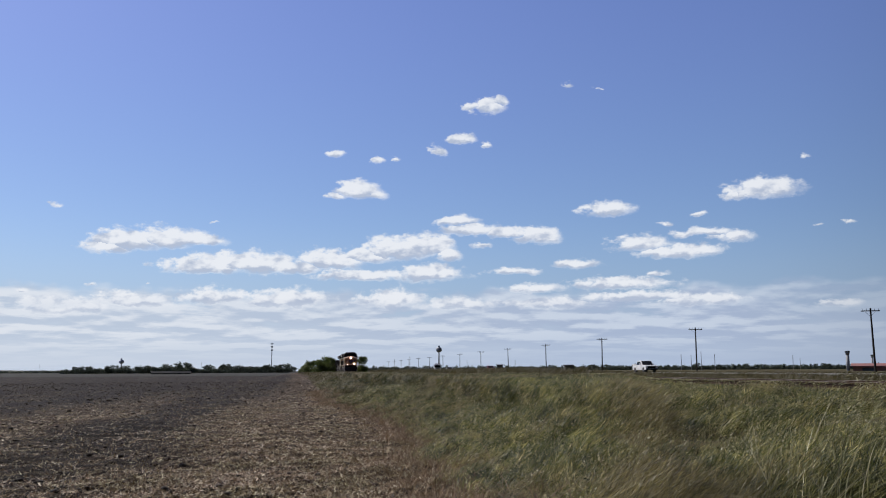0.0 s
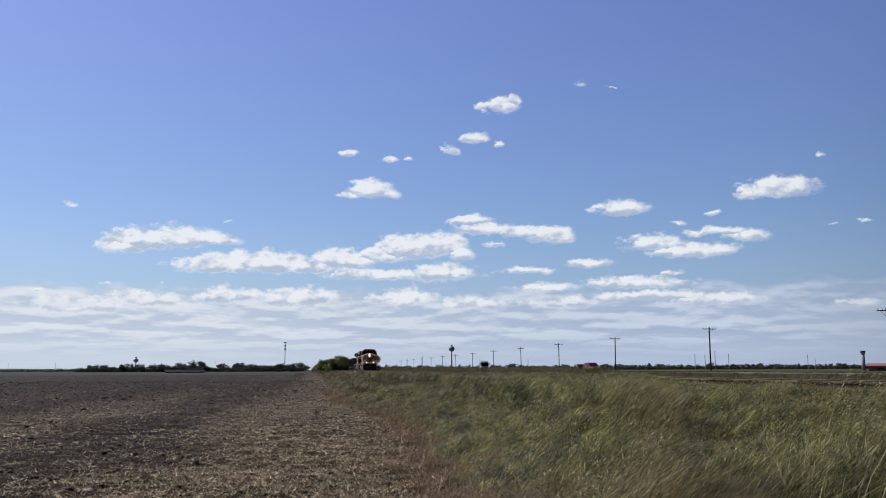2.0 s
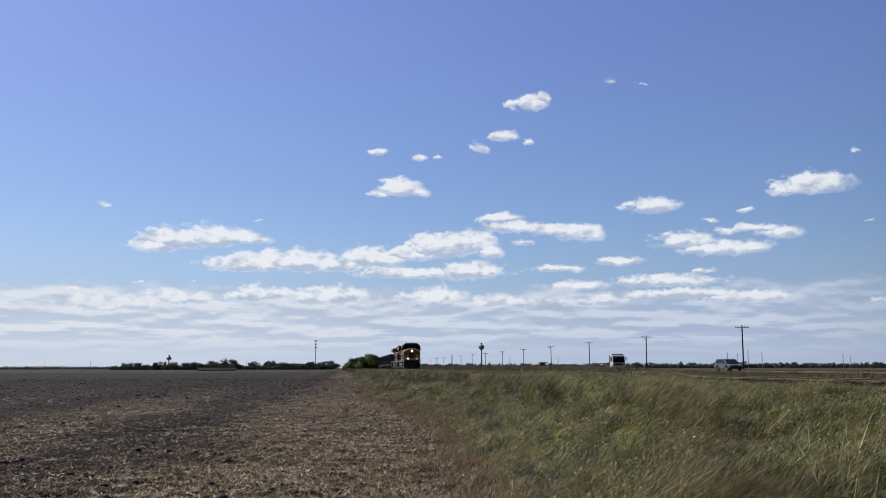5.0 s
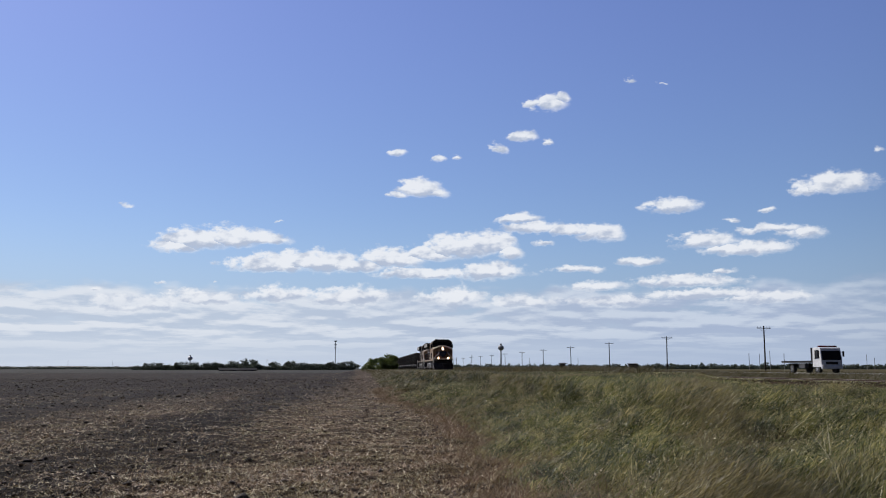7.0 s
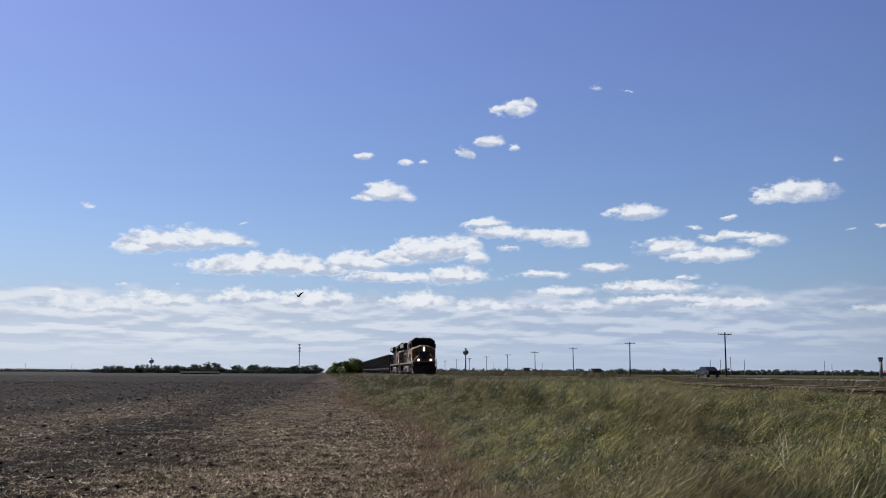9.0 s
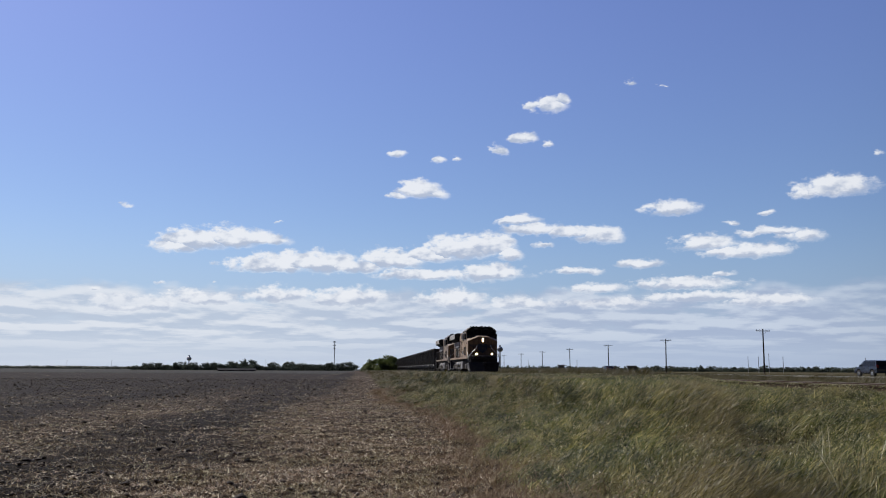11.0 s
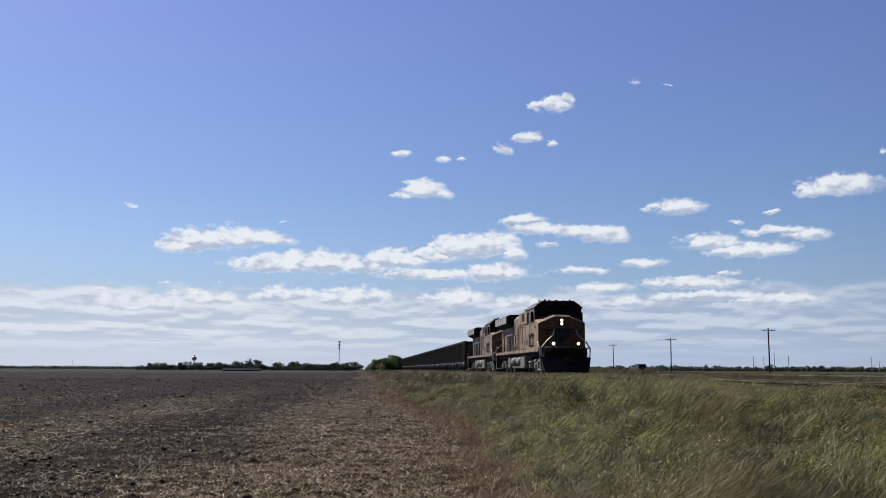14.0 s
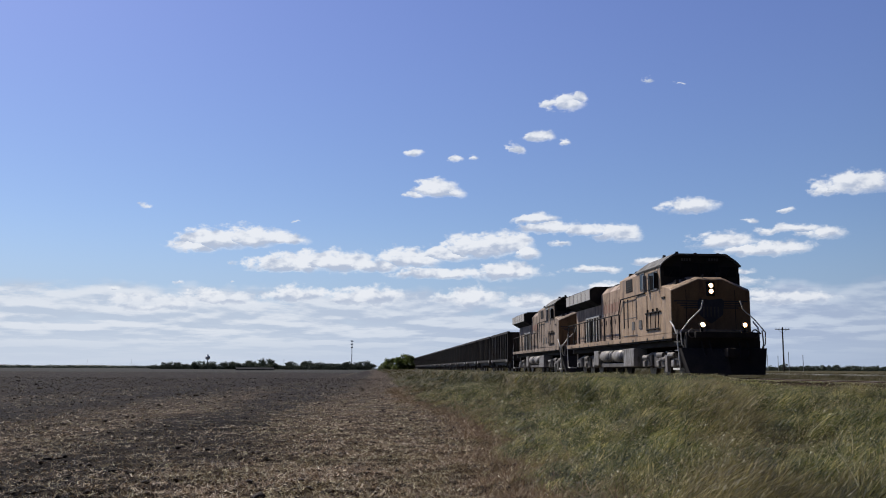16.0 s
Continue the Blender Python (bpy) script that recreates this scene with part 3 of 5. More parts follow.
    for count, y0, y1, spread, width, levels in zones:
        x, y = tufted(count, 1.0 if y0 < 100 else -1.5, 9.9, y0, y1, spread)
        edge = field_edge(y)
        keep = (x > edge - 0.05 + np.random.uniform(0, 1, len(x)) ** 2 * 0.8) & (x < 9.9)
        x, y = x[keep], y[keep]
        edge = edge[keep]
        lump = value_noise(x * 0.8, y * 0.55, 7) * 0.6 + value_noise(x * 2.6, y * 2.2, 8) * 0.4
        mat_top = (0.16 + 0.26 * ramp(x, edge, edge + 1.6)) * (0.06 + 2.0 * lump ** 1.5)
        mat_top *= 1 - 0.22 * ramp(x, 7.2, 9.4) * (1 - ramp(y, 24, 34))
        top = 1.36 + 0.19 * ramp(y / np.maximum(x, 1.0), 2.35, 2.7)
        z = ground_height(x, y) - 0.02
        mat_top = np.minimum(mat_top, np.maximum(top - z, 0.1))
        crest = (x > 5.0) & (x < 9.4) & (y > 2.35 * x)
        mat_top = np.where(crest, np.maximum(mat_top, (top - z) * 0.85), mat_top)
        # matted growth: most blades show only their tangled upper ends
        upper = np.random.uniform(0, 1, len(x)) < 0.72
        reach = np.minimum(np.random.uniform(0.06, 0.20, len(x)) * (0.8 + y / 60), mat_top)
        lift = np.where(upper, np.maximum(mat_top - reach * 0.7, 0) * np.random.uniform(0.0, 1.05, len(x)) ** 0.5, 0)
        tall = np.where(upper, reach, np.minimum(mat_top * np.random.uniform(0.5, 1.35, len(x)), 0.45))
        lean = tall * np.random.uniform(0.9, 3.6, len(x))
        way = WIND + 1.7 * (value_noise(x * 0.9, y * 0.6, 21) - 0.5) + np.random.normal(0, 0.62, len(x))
        blades("bank_grass", x, y, z + lift, tall, width * np.random.uniform(0.6, 1.5, len(x)), lean, way, GRASS if y0 < 20 else SHADED_OLIVE_GRASS if y0 < 100 else DRY_GRASS,
               "long green and straw-coloured grass bending in the wind", "grass", levels, droop=0.55)


def weed_leaves():
    """Small leaves and pale seed heads among the long grass."""
    for mat, count, share, size, label in ((GRASS, 45000, (0.3, 1.0), 0.013, "small weed leaves among the long grass"), (STALK, 24000, (0.75, 1.15), 0.0125, "pale seed heads on the long grass")):
        x, y = tufted(count, 1.6, 9.2, 8, 46, 0.16, 1.25)
        edge = field_edge(y)
        keep = x > edge + 0.1
        x, y, edge = x[keep], y[keep], edge[keep]
        lump = value_noise(x * 0.8, y * 0.55, 7) * 0.6 + value_noise(x * 2.1, y * 1.7, 8) * 0.4
        tall = (0.16 + 0.36 * ramp(x, edge, edge + 1.6)) * (0.62 + 0.75 * lump) * np.random.uniform(*share, len(x))
        z = np.minimum(ground_height(x, y) + tall, 1.36 + 0.12 * ramp(y / x, 2.35, 2.7))
        n = len(x)
        p = np.stack([x, y, z], -1)
        u = np.random.normal(0, 1, (n, 3)) * (1, 1, 0.7)
        u /= np.linalg.norm(u, axis=1)[:, None]
        v = np.cross(u, np.random.normal(0, 1, (n, 3)))
        v /= np.linalg.norm(v, axis=1)[:, None]
        s = (size * np.random.uniform(0.6, 1.6, n) * (0.75 + y / 40))[:, None]
        quad = np.stack([p - u * s, p + v * s * 0.4, p + u * s, p - v * s * 0.4], 1).reshape(-1, 3)
        k = (np.arange(n) * 4)[:, None]
        tagged(new("weed_leaves", raw_mesh("weed_leaves", quad, np.concatenate([k + np.array([[0, 1, 2]]), k + np.array([[0, 2, 3]])]), mat)), label, "weeds", kind="stuff")


def edge_stems():
    """Dry broken stems along the field's edge."""
    n = 19000
    y = 8.5 + 60 * np.random.uniform(0, 1, n) ** 2.1
    x = field_edge(y) + np.random.normal(-0.28, 0.42, n) + 0.5 * value_noise(y * 0.5, y * 0.1, 31)
    tall = np.random.gamma(2.0, 0.055, n) * (1 + 0.8 * ramp(x - field_edge(y), 0.1, 1.0))
    blades("edge_stems", x, y, ground_height(x, y) - 0.01, tall, 0.012 * (0.6 + y / 25), tall * np.random.uniform(0.5, 2.0, n), np.random.uniform(0, 6.28, n), DRY,
           "dry broken stems along the edge of the field", "dry stems", 2)


def ballast_grass():
    """Weeds that creep up the ballast on both sides of the rails."""
    for x0, x1, top, count in ((9.2, 11.15, 1.27, 42000), (13.2, 16.0, 1.40, 24000)):
        x, y = tufted(count, x0, x1, 9, 90, 0.2)
        z = np.where((x > 10.35) & (x < 13.85), 1.08, np.where(x < 10.35, 0.82 + 0.29 * ramp(x, 9.0, 10.35), 0.82 + 0.29 * (1 - ramp(x, 13.85, 15.2))))
        keep = (x < 11.25) | (x > 13.1)
        x, y, z = x[keep], y[keep], z[keep]
        tall = np.minimum(np.random.uniform(0.12, 0.5, len(x)) * (0.5 + value_noise(x * 1.2, y * 0.6, 14)), top - z + np.random.normal(0, 0.02, len(x)))
        tall = np.maximum(tall, (top - z) * np.random.uniform(0.45, 0.95, len(x)))
        blades("trackside_grass", x, y, z - 0.03, tall, 0.014 * np.random.uniform(0.6, 1.4, len(x)), tall * np.random.uniform(0.3, 1.4, len(x)),
               WIND + np.random.normal(0, 0.9, len(x)), GRASS if x0 < 12 else DRY_GRASS, "weedy grass along the ballast", "grass", 2)


def far_grass():
    """The rough strip between railway and highway, and the verge past it."""
    for count, x0, x1, y0, y1, width, tall0, tall1 in ((30000, 14.9, 24, 8, 90, 0.022, 0.15, 0.5), (30000, 24, 42.5, 20, 160, 0.04, 0.15, 0.55),
                                                        (22000, 15, 42.5, 90, 420, 0.16, 0.2, 0.5), (14000, 54, 66, 40, 420, 0.14, 0.15, 0.4), (26000, 31, 41, 118, 420, 0.07, 0.6, 1.45)):
        x, y = tufted(count, x0, x1, y0, y1, 0.35)
        tall = np.random.uniform(tall0, tall1, len(x)) * (0.6 + 0.7 * value_noise(x * 0.4, y * 0.25, 9))
        tall = np.minimum(tall, (1.42 - 0.06 * ramp(x, 24, 36) if tall1 < 1 else 2.3) - ground_height(x, y))
        keep = (x > 14.8) & ((x < 42.4) | (x > 54))
        x, y, tall = x[keep], y[keep], tall[keep]
        blades("verge_grass", x, y, ground_height(x, y) - 0.02, tall, width * np.random.uniform(0.6, 1.4, len(x)),
               tall * np.random.uniform(0.3, 1.5, len(x)), WIND + np.random.normal(0, 0.9, len(x)), DRY_GRASS,
               "dry brownish grass on the strip beside the highway", "grass", 2)




def straw_litter():
    """Chopped stalks strewn over the tilled soil, thicker in pale lanes."""
    parts = [(160000, 9.0, 20, 0.019, 0.10), (120000, 20, 45, 0.026, 0.15), (90000, 45, 110, 0.045, 0.22), (60000, 110, 260, 0.09, 0.4)]
    for count, y0, y1, width, length in parts:
        y = y0 + (y1 - y0) * np.random.uniform(0, 1, count) ** 1.1
        x = np.random.uniform(-0.62, 0.12, count) * y + 1.2
        lane = 0.5 + 0.5 * np.cos((np.minimum(x, -0.45) + 0.45 + 2.5 * (value_noise(x * 0.15, y * 0.06, 11) - 0.5)) * 2 * math.pi / LANE_STEP)
        near_edge = np.exp(-np.maximum(field_edge(y) - x, 0) / (1.4 + 0.02 * y))
        keep = (x < field_edge(y) + 0.25) & (np.random.uniform(0, 1, count) < 0.5 * near_edge + (0.13 + 0.65 * ramp(lane + 0.9 * (value_noise(x * 0.5, y * 0.3, 41) - 0.5), 0.02, 0.8)) * (0.28 + 0.72 * ramp(x, -12, -4)) * (1 - 0.88 * ramp(y + 14 * value_noise(x * 0.2, y * 0.07, 12), 30, 92)))
        x, y = x[keep], y[keep]
        n = len(x)
        size = length * np.random.gamma(2.0, 0.35, n)
        blades("straw", x, y, ground_height(x, y) + 0.005, np.abs(np.random.normal(0, 0.028, n)) + 0.01, width * np.random.uniform(0.5, 1.5, n), size,
               np.random.uniform(0, 2 * math.pi, n), STRAW, "pale chopped straw strewn over tilled soil", "straw", 1)


def clods():
    """Lumps of turned soil on the near field."""
    shape = np.array([(1, 0, 0), (-1, 0, 0), (0, 1, 0), (0, -1, 0), (0, 0, 1), (0, 0, -1)], float)
    faces = np.array([(0, 2, 4), (2, 1, 4), (1, 3, 4), (3, 0, 4), (2, 0, 5), (1, 2, 5), (3, 1, 5), (0, 3, 5)])
    count = 27000
    y = 9.5 + 130 * np.random.uniform(0, 1, count) ** 2.0
    x = np.random.uniform(-0.62, 0.12, count) * y + 1.2
    keep = x < field_edge(y) + 0.1
    x, y = x[keep], y[keep]
    n = len(x)
    size = np.random.gamma(1.5, 0.010, n) * (0.75 + 0.018 * y) + 0.006
    squash = np.stack([np.random.uniform(0.7, 1.4, n), np.random.uniform(0.7, 1.4, n), np.random.uniform(0.35, 0.75, n)], -1)
    jag = np.random.uniform(0.4, 1.4, (n, len(shape), 1)) + np.random.normal(0, 0.2, (n, len(shape), 3))
    spin = np.random.uniform(0, 6.28, n)
    points = shape[None] * jag * squash[:, None] * size[:, None, None]
    points = np.stack([points[..., 0] * np.cos(spin)[:, None] - points[..., 1] * np.sin(spin)[:, None], points[..., 0] * np.sin(spin)[:, None] + points[..., 1] * np.cos(spin)[:, None], points[..., 2]], -1)
    points += np.stack([x, y, ground_height(x, y) + size * 0.25], -1)[:, None]
    index = (np.arange(n) * len(shape))[:, None, None] + faces[None]
    tagged(new("soil_clods", raw_mesh("soil_clods", points.reshape(-1, 3), index.reshape(-1, 3), CLOD)),
           "dark crumbly clods of turned soil on the field", "soil", kind="stuff")


bank_grass()
weed_leaves()
edge_stems()
ballast_grass()
far_grass()
straw_litter()
clods()


# ---------------------------------------------------------------- trees and bushes
def leaf_cloud(count, blobs, size, seed):
    """Leaves as small folded quads, scattered in uneven blobs of (centre, radii)."""
    rng = np.random.default_rng(seed)
    which = rng.integers(0, len(blobs), count)
    centre = np.array([b[0] for b in blobs])[which]
    radii = np.array([b[1] for b in blobs])[which]
    d = rng.normal(0, 1, (count, 3))
    d /= np.linalg.norm(d, axis=1)[:, None]
    p = centre + d * radii * (rng.uniform(0.35, 1.08, count) ** 0.6)[:, None]
    u = rng.normal(0, 1, (count, 3))
    u /= np.linalg.norm(u, axis=1)[:, None]
    v = np.cross(u, d)
    v /= np.linalg.norm(v, axis=1)[:, None] + 1e-6
    s = size * rng.uniform(0.6, 1.5, count)[:, None]
    quad = np.stack([p - u * s, p + v * s * 0.55, p + u * s, p - v * s * 0.55], 1)
    index = (np.arange(count) * 4)[:, None]
    return quad.reshape(-1, 3), np.concatenate([index + np.array([[0, 1, 2]]), index + np.array([[0, 2, 3]])])


def tree(name, label, category, height, width, seed, leaves, leaf, mat, bare=0.25, group=""):
    rng = random.Random(seed)
    top = thing(name, label, category, group)
    bm = bmesh.new()
    lean = rng.uniform(-0.06, 0.06) * height
    fork = (lean, 0, height * (bare + 0.15))
    rod((0, 0, -0.2), fork, height * 0.035, height * 0.022, 8, bm)
    blobs = []
    for k in range(rng.randint(7, 10)):
        a, reach, up = k * 2.4 + rng.uniform(-0.4, 0.4), width * rng.uniform(0.12, 0.36), height * rng.uniform(bare + 0.12, 0.72)
        end = (lean + math.cos(a) * reach, math.sin(a) * reach, up)
        rod(fork if k % 2 else (lean * 0.6, 0, height * bare), end, height * 0.013, height * 0.004, 5, bm)
        r = width * rng.uniform(0.17, 0.28)
        blobs.append((end, (r, r, min(r, height * 0.3) * rng.uniform(0.75, 1.1))))
    part("trunk", bm, BARK, top)
    points, faces = leaf_cloud(leaves, blobs, leaf, seed)
    crown = new("crown", raw_mesh("crown", points, faces, mat))
    crown.parent = top
    return top


def bush(label, m, height, width, seed, leaves, leaf, mat):
    rng = random.Random(seed)
    spot_z = float(ground_height(np.array([m.translation.x]), np.array([m.translation.y]))[0])
    top = thing("bush", label, "bush", "bushes beside the track", pose(m.translation.x, m.translation.y, spot_z))
    bm, blobs = bmesh.new(), []
    for k in range(11):
        a, reach = k * 2.4, width * (0.06 + 0.4 * rng.random())
        end = (math.cos(a) * reach, math.sin(a) * reach, height * rng.uniform(0.22, 0.84) * (1 - 0.5 * (reach / width) ** 2))
        rod((math.cos(a) * 0.1, math.sin(a) * 0.1, -0.1), end, 0.05, 0.015, 5, bm)
        r = width * rng.uniform(0.13, 0.24)
        blobs.append((end, (r, r, min(r, height * 0.26))))
    part("stems", bm, BARK, top)
    for k in range(7):
        a = k * 0.9
        blobs.append(((math.cos(a) * width * 0.3, math.sin(a) * width * 0.3, height * 0.16), (width * 0.2, width * 0.2, height * 0.2)))
    points, faces = leaf_cloud(int(leaves * 1.5), blobs, leaf, seed)
    points[:, 2] = np.maximum(points[:, 2], 0.02)
    crown = new("crown", raw_mesh("crown", points, faces, mat))
    crown.parent = top
    return top


bush("dense green bush at the end of the field", pose(0.9, 240, 0), 2.3, 3.8, 21, 2600, 0.15, LEAVES)
bush("dense green bush at the end of the field", pose(2.9, 243, 0), 3.4, 4.4, 22, 3200, 0.15, LEAVES)
bush("tall dark green bush beside the railway", pose(5.0, 238, 0), 4.6, 4.6, 23, 4000, 0.15, LEAVES)
bush("tall dark green bush beside the railway", pose(7.0, 243, 0), 4.9, 4.2, 24, 3800, 0.15, LEAVES)
bush("tall dark green bush beside the railway", pose(8.0, 252, 0), 4.6, 3.0, 26, 2600, 0.15, LEAVES)
bush("green bush on the far side of the railway", pose(17.2, 262, 0), 5.4, 4.6, 25, 3200, 0.15, LEAVES)


# ---------------------------------------------------------------- the far distance
def at(azimuth, distance, z=0.0, turn=0.0):
    """A place seen so many degrees to the right of the track's line, so many metres off."""
    a = radians(azimuth)
    return pose(math.sin(a) * distance, math.cos(a) * distance, z, 0, 0, turn)


def tree_lines():
    kinds = [tree("tree", "tree in the far tree line, haze painted into its green", "tree", h, w, s, 420, 0.62, HAZED_LEAVES, 0.03, "far tree line")
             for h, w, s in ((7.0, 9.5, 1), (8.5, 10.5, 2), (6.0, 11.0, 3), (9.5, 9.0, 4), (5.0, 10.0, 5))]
    first = set()
    rng = random.Random(4)

    def stand(a, d, size, z):
        k = rng.randrange(len(kinds))
        m = at(a, d, z, rng.uniform(0, 360)) @ Matrix.Diagonal((size * rng.uniform(0.9, 1.3), size, size, 1))
        if k in first:
            twin = copy_thing(kinds[k], m)
            twin.matrix_basis = m
        else:
            first.add(k)
            kinds[k].matrix_basis = m
    a = -13.6
    while a < -0.6:                      # across the field
        stand(a, rng.uniform(760, 900), rng.uniform(0.7, 1.15) * (1.25 if -8.5 < a < -6.5 or -5 < a < -1.6 else 1.0), 0)
        a += rng.uniform(0.16, 0.34)
    a = 3.6
    while a < 38:                        # beyond the highway
        stand(a, rng.uniform(620, 780), rng.uniform(0.36, 0.62) * (1.3 if rng.random() < 0.12 else 1.0), 0.6)
        a += rng.uniform(0.2, 0.42)
    a = -26
    while a < -13.6:                     # low hedges far to the left
        stand(a, rng.uniform(1200, 1500), rng.uniform(0.35, 0.6), 0)
        a += rng.uniform(0.3, 0.8)


tree_lines()


def far_woods():
    """The closed band of scrub under the single trees."""
    rng = random.Random(9)
    for a0, a1, d0, d1, z, size, leaf in ((-14.2, -0.9, 800, 880, 0.0, 1.0, 0.75), (3.0, 40.0, 640, 760, 0.7, 0.95, 0.75), (-30.0, -14.2, 1300, 1500, 0.0, 1.0, 0.75)):
        blobs, a = [], a0
        while a < a1:
            w = at(a, rng.uniform(d0, d1)).translation
            tall = rng.uniform(2.0, 3.6) * size
            wide = rng.uniform(1.6, 3.2) * d0 / 700
            blobs.append(((w.x, w.y, z + tall * 0.35), (wide, wide, tall)))
            a += rng.uniform(0.08, 0.16)
        points, faces = leaf_cloud(len(blobs) * 90, blobs, leaf, 31)
        points[:, 2] = np.maximum(points[:, 2], z - 0.2)
        tagged(new("far_scrub", raw_mesh("far_scrub", points, faces, HAZED_LEAVES)), "dark band of scrub on the horizon with painted haze", "scrub", kind="stuff")


far_woods()


def far_ridge():
    """A low pale rise on the horizon."""
    bm = bmesh.new()
    rings = []
    for k in range(40):
        a = radians(-34 + k * 0.72)
        h = 7.5 * math.sin(math.pi * (k + 0.5) / 40) ** 0.6 + 1.2 * math.sin(k * 0.9)
        rings.append([bm.verts.new((math.sin(a) * d, math.cos(a) * d, z)) for d, z in ((2900, -1), (3300, max(h, 0.2)), (3900, -1))])
    for p, q in zip(rings, rings[1:]):
        for i in range(2):
            bm.faces.new((p[i], q[i], q[i + 1], p[i + 1]))
    m = material("hazy_fields", (0.17, 0.18, 0.16), (0.12, 0.135, 0.12), 0.95, scale=0.01, fine=0.1)
    tagged(part("far_hill", bm, m, None, "", True), "low hazy rise of fields on the horizon", "hill", kind="structure")


far_ridge()


def utility_pole(m):
    top = thing("utility_pole", "dark wooden utility pole with one crossarm", "utility pole", "poles along the highway", m)
    part("pole", rod((0, 0, -0.5), (0, 0, 7.75), 0.14, 0.10, 10), POLE_WOOD, top)
    part("crossarm", box(-1.25, 1.25, -0.06, 0.06, 7.35, 7.47, 0.01), POLE_WOOD, top)
    for x in (-1.1, -0.55, 0.55, 1.1):
        bm = rod((x, 0, 7.47), (x, 0, 7.58), 0.02, None, 6)
        rod((x, 0, 7.58), (x, 0, 7.68), 0.045, 0.03, 8, bm)
        part("insulator", bm, GALVANISED, top)
    for s in (-1, 1):
        part("brace", rod((s * 0.75, 0.07, 7.36), (0, 0.13, 6.75), 0.018, None, 6), GALVANISED, top)
    return top


POLE_X = 68.0
POLE_Y = [97.0, 145.7, 195.0, 242.2, 288.5, 334.5, 380.5] + [380.5 + 46.4 * k for k in range(1, 8)]
first_pole = utility_pole(pose(POLE_X, POLE_Y[0], 1.05, 0.6, -1.2))
for k, y in enumerate(POLE_Y[1:]):
    wob = random.Random(k + 1)
    copy_thing(first_pole, pose(POLE_X, y, 1.05, wob.uniform(-0.6, 0.6), wob.uniform(-1.0, 0.6)))


WHITE_TANK = material("white_tank_paint", (0.80, 0.80, 0.80), (0.7, 0.7, 0.7), 0.5, scale=0.3, fine=5)


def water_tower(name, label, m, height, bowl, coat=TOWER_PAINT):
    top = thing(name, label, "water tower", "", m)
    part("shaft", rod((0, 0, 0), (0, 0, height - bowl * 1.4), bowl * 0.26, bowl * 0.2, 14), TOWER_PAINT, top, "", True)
    bm = bmesh.new()
    bmesh.ops.create_uvsphere(bm, u_segments=20, v_segments=12, radius=bowl, matrix=pose(0, 0, height - bowl * 1.1) @ Matrix.Diagonal((1, 1, 0.9, 1)))
    part("tank", bm, coat, top, "", True)
    bm = rod((0, 0, height - bowl * 0.25), (0, 0, height + bowl * 0.25), bowl * 0.3, None, 10)
    part("cap", bm, GALVANISED, top)
    return top


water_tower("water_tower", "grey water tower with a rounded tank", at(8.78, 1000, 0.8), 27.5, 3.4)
water_tower("water_tower", "pale water tower far across the field", at(-10.9, 1900), 27, 5.0, WHITE_TANK)


def cell_mast(m):
    top = thing("cell_mast", "slim grey mast with antenna rings", "mast", "", m)
    part("mast_pole", rod((0, 0, 0), (0, 0, 34), 0.55, 0.32, 10), GALVANISED, top)
    for z, r in ((33.2, 1.3), (29.3, 1.2), (25.6, 1.0)):
        ring = part("platform", rod((0, 0, z - 0.12), (0, 0, z + 0.12), r, None, 10), GALVANISED, top)
        for k in range(6):
            a = k * math.pi / 3
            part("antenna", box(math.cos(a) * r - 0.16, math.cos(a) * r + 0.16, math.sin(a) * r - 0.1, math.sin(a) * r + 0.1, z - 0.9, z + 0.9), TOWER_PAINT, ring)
    return top


cell_mast(at(-1.90, 1050))


ROOF_RED = material("red_roof_sheet", (0.30, 0.13, 0.10), (0.22, 0.10, 0.08), 0.6, scale=0.5, fine=6)
SHED_WALL = material("grey_shed_sheet", (0.10, 0.108, 0.115), (0.07, 0.075, 0.082), 0.6, scale=0.3, fine=4)
# Silo grey, lightened so the paint stands in for distance haze.
SILO_HAZED = material("hazed_silo_grey", (0.36, 0.37, 0.39), (0.28, 0.29, 0.31), 0.8, scale=0.3, fine=4, gloss=0.1)
FAR_ROOF = material("weathered_roof_sheet", (0.034, 0.036, 0.04), (0.024, 0.026, 0.03), 0.95, scale=0.3, fine=4, gloss=0.05)
DARK_SHEET = material("dark_shed_sheet", (0.075, 0.075, 0.08), (0.05, 0.05, 0.055), 0.7, scale=0.3, fine=4)


def shed(name, label, m, wide, deep, eave, ridge, wall, roof_mat, over=0.5):
    top = thing(name, label, "building", "", m)
    part("wall", box(-wide / 2, wide / 2, -deep / 2, deep / 2, -0.3, eave), wall, top)
    outline = [(-deep / 2 - over, eave), (0, ridge), (deep / 2 + over, eave), (deep / 2 + over, eave + 0.25), (0, ridge + 0.3), (-deep / 2 - over, eave + 0.25)]
    bm = along_x([(y, z) for y, z in outline], -wide / 2 - over, wide / 2 + over)
    part("roof", bm, roof_mat, top)
    for k in range(3):
        x = -wide * 0.3 + k * wide * 0.3
        part("door", box(x - 1.2, x + 1.2, -deep / 2 - 0.08, -deep / 2 + 0.02, 0, min(2.6, eave * 0.8)), DARK_SHEET, top)
    return top


shed("barn", "long low barn with a faded red sheet roof", at(35.9, 215, 1.0, -36), 15.0, 8.0, 0.85, 1.35, ROOF_RED, ROOF_RED)
shed("barn", "long low grey shed across the field", at(-8.0, 560, 0, 12), 22, 10, 0.35, 1.5, FAR_ROOF, FAR_ROOF)
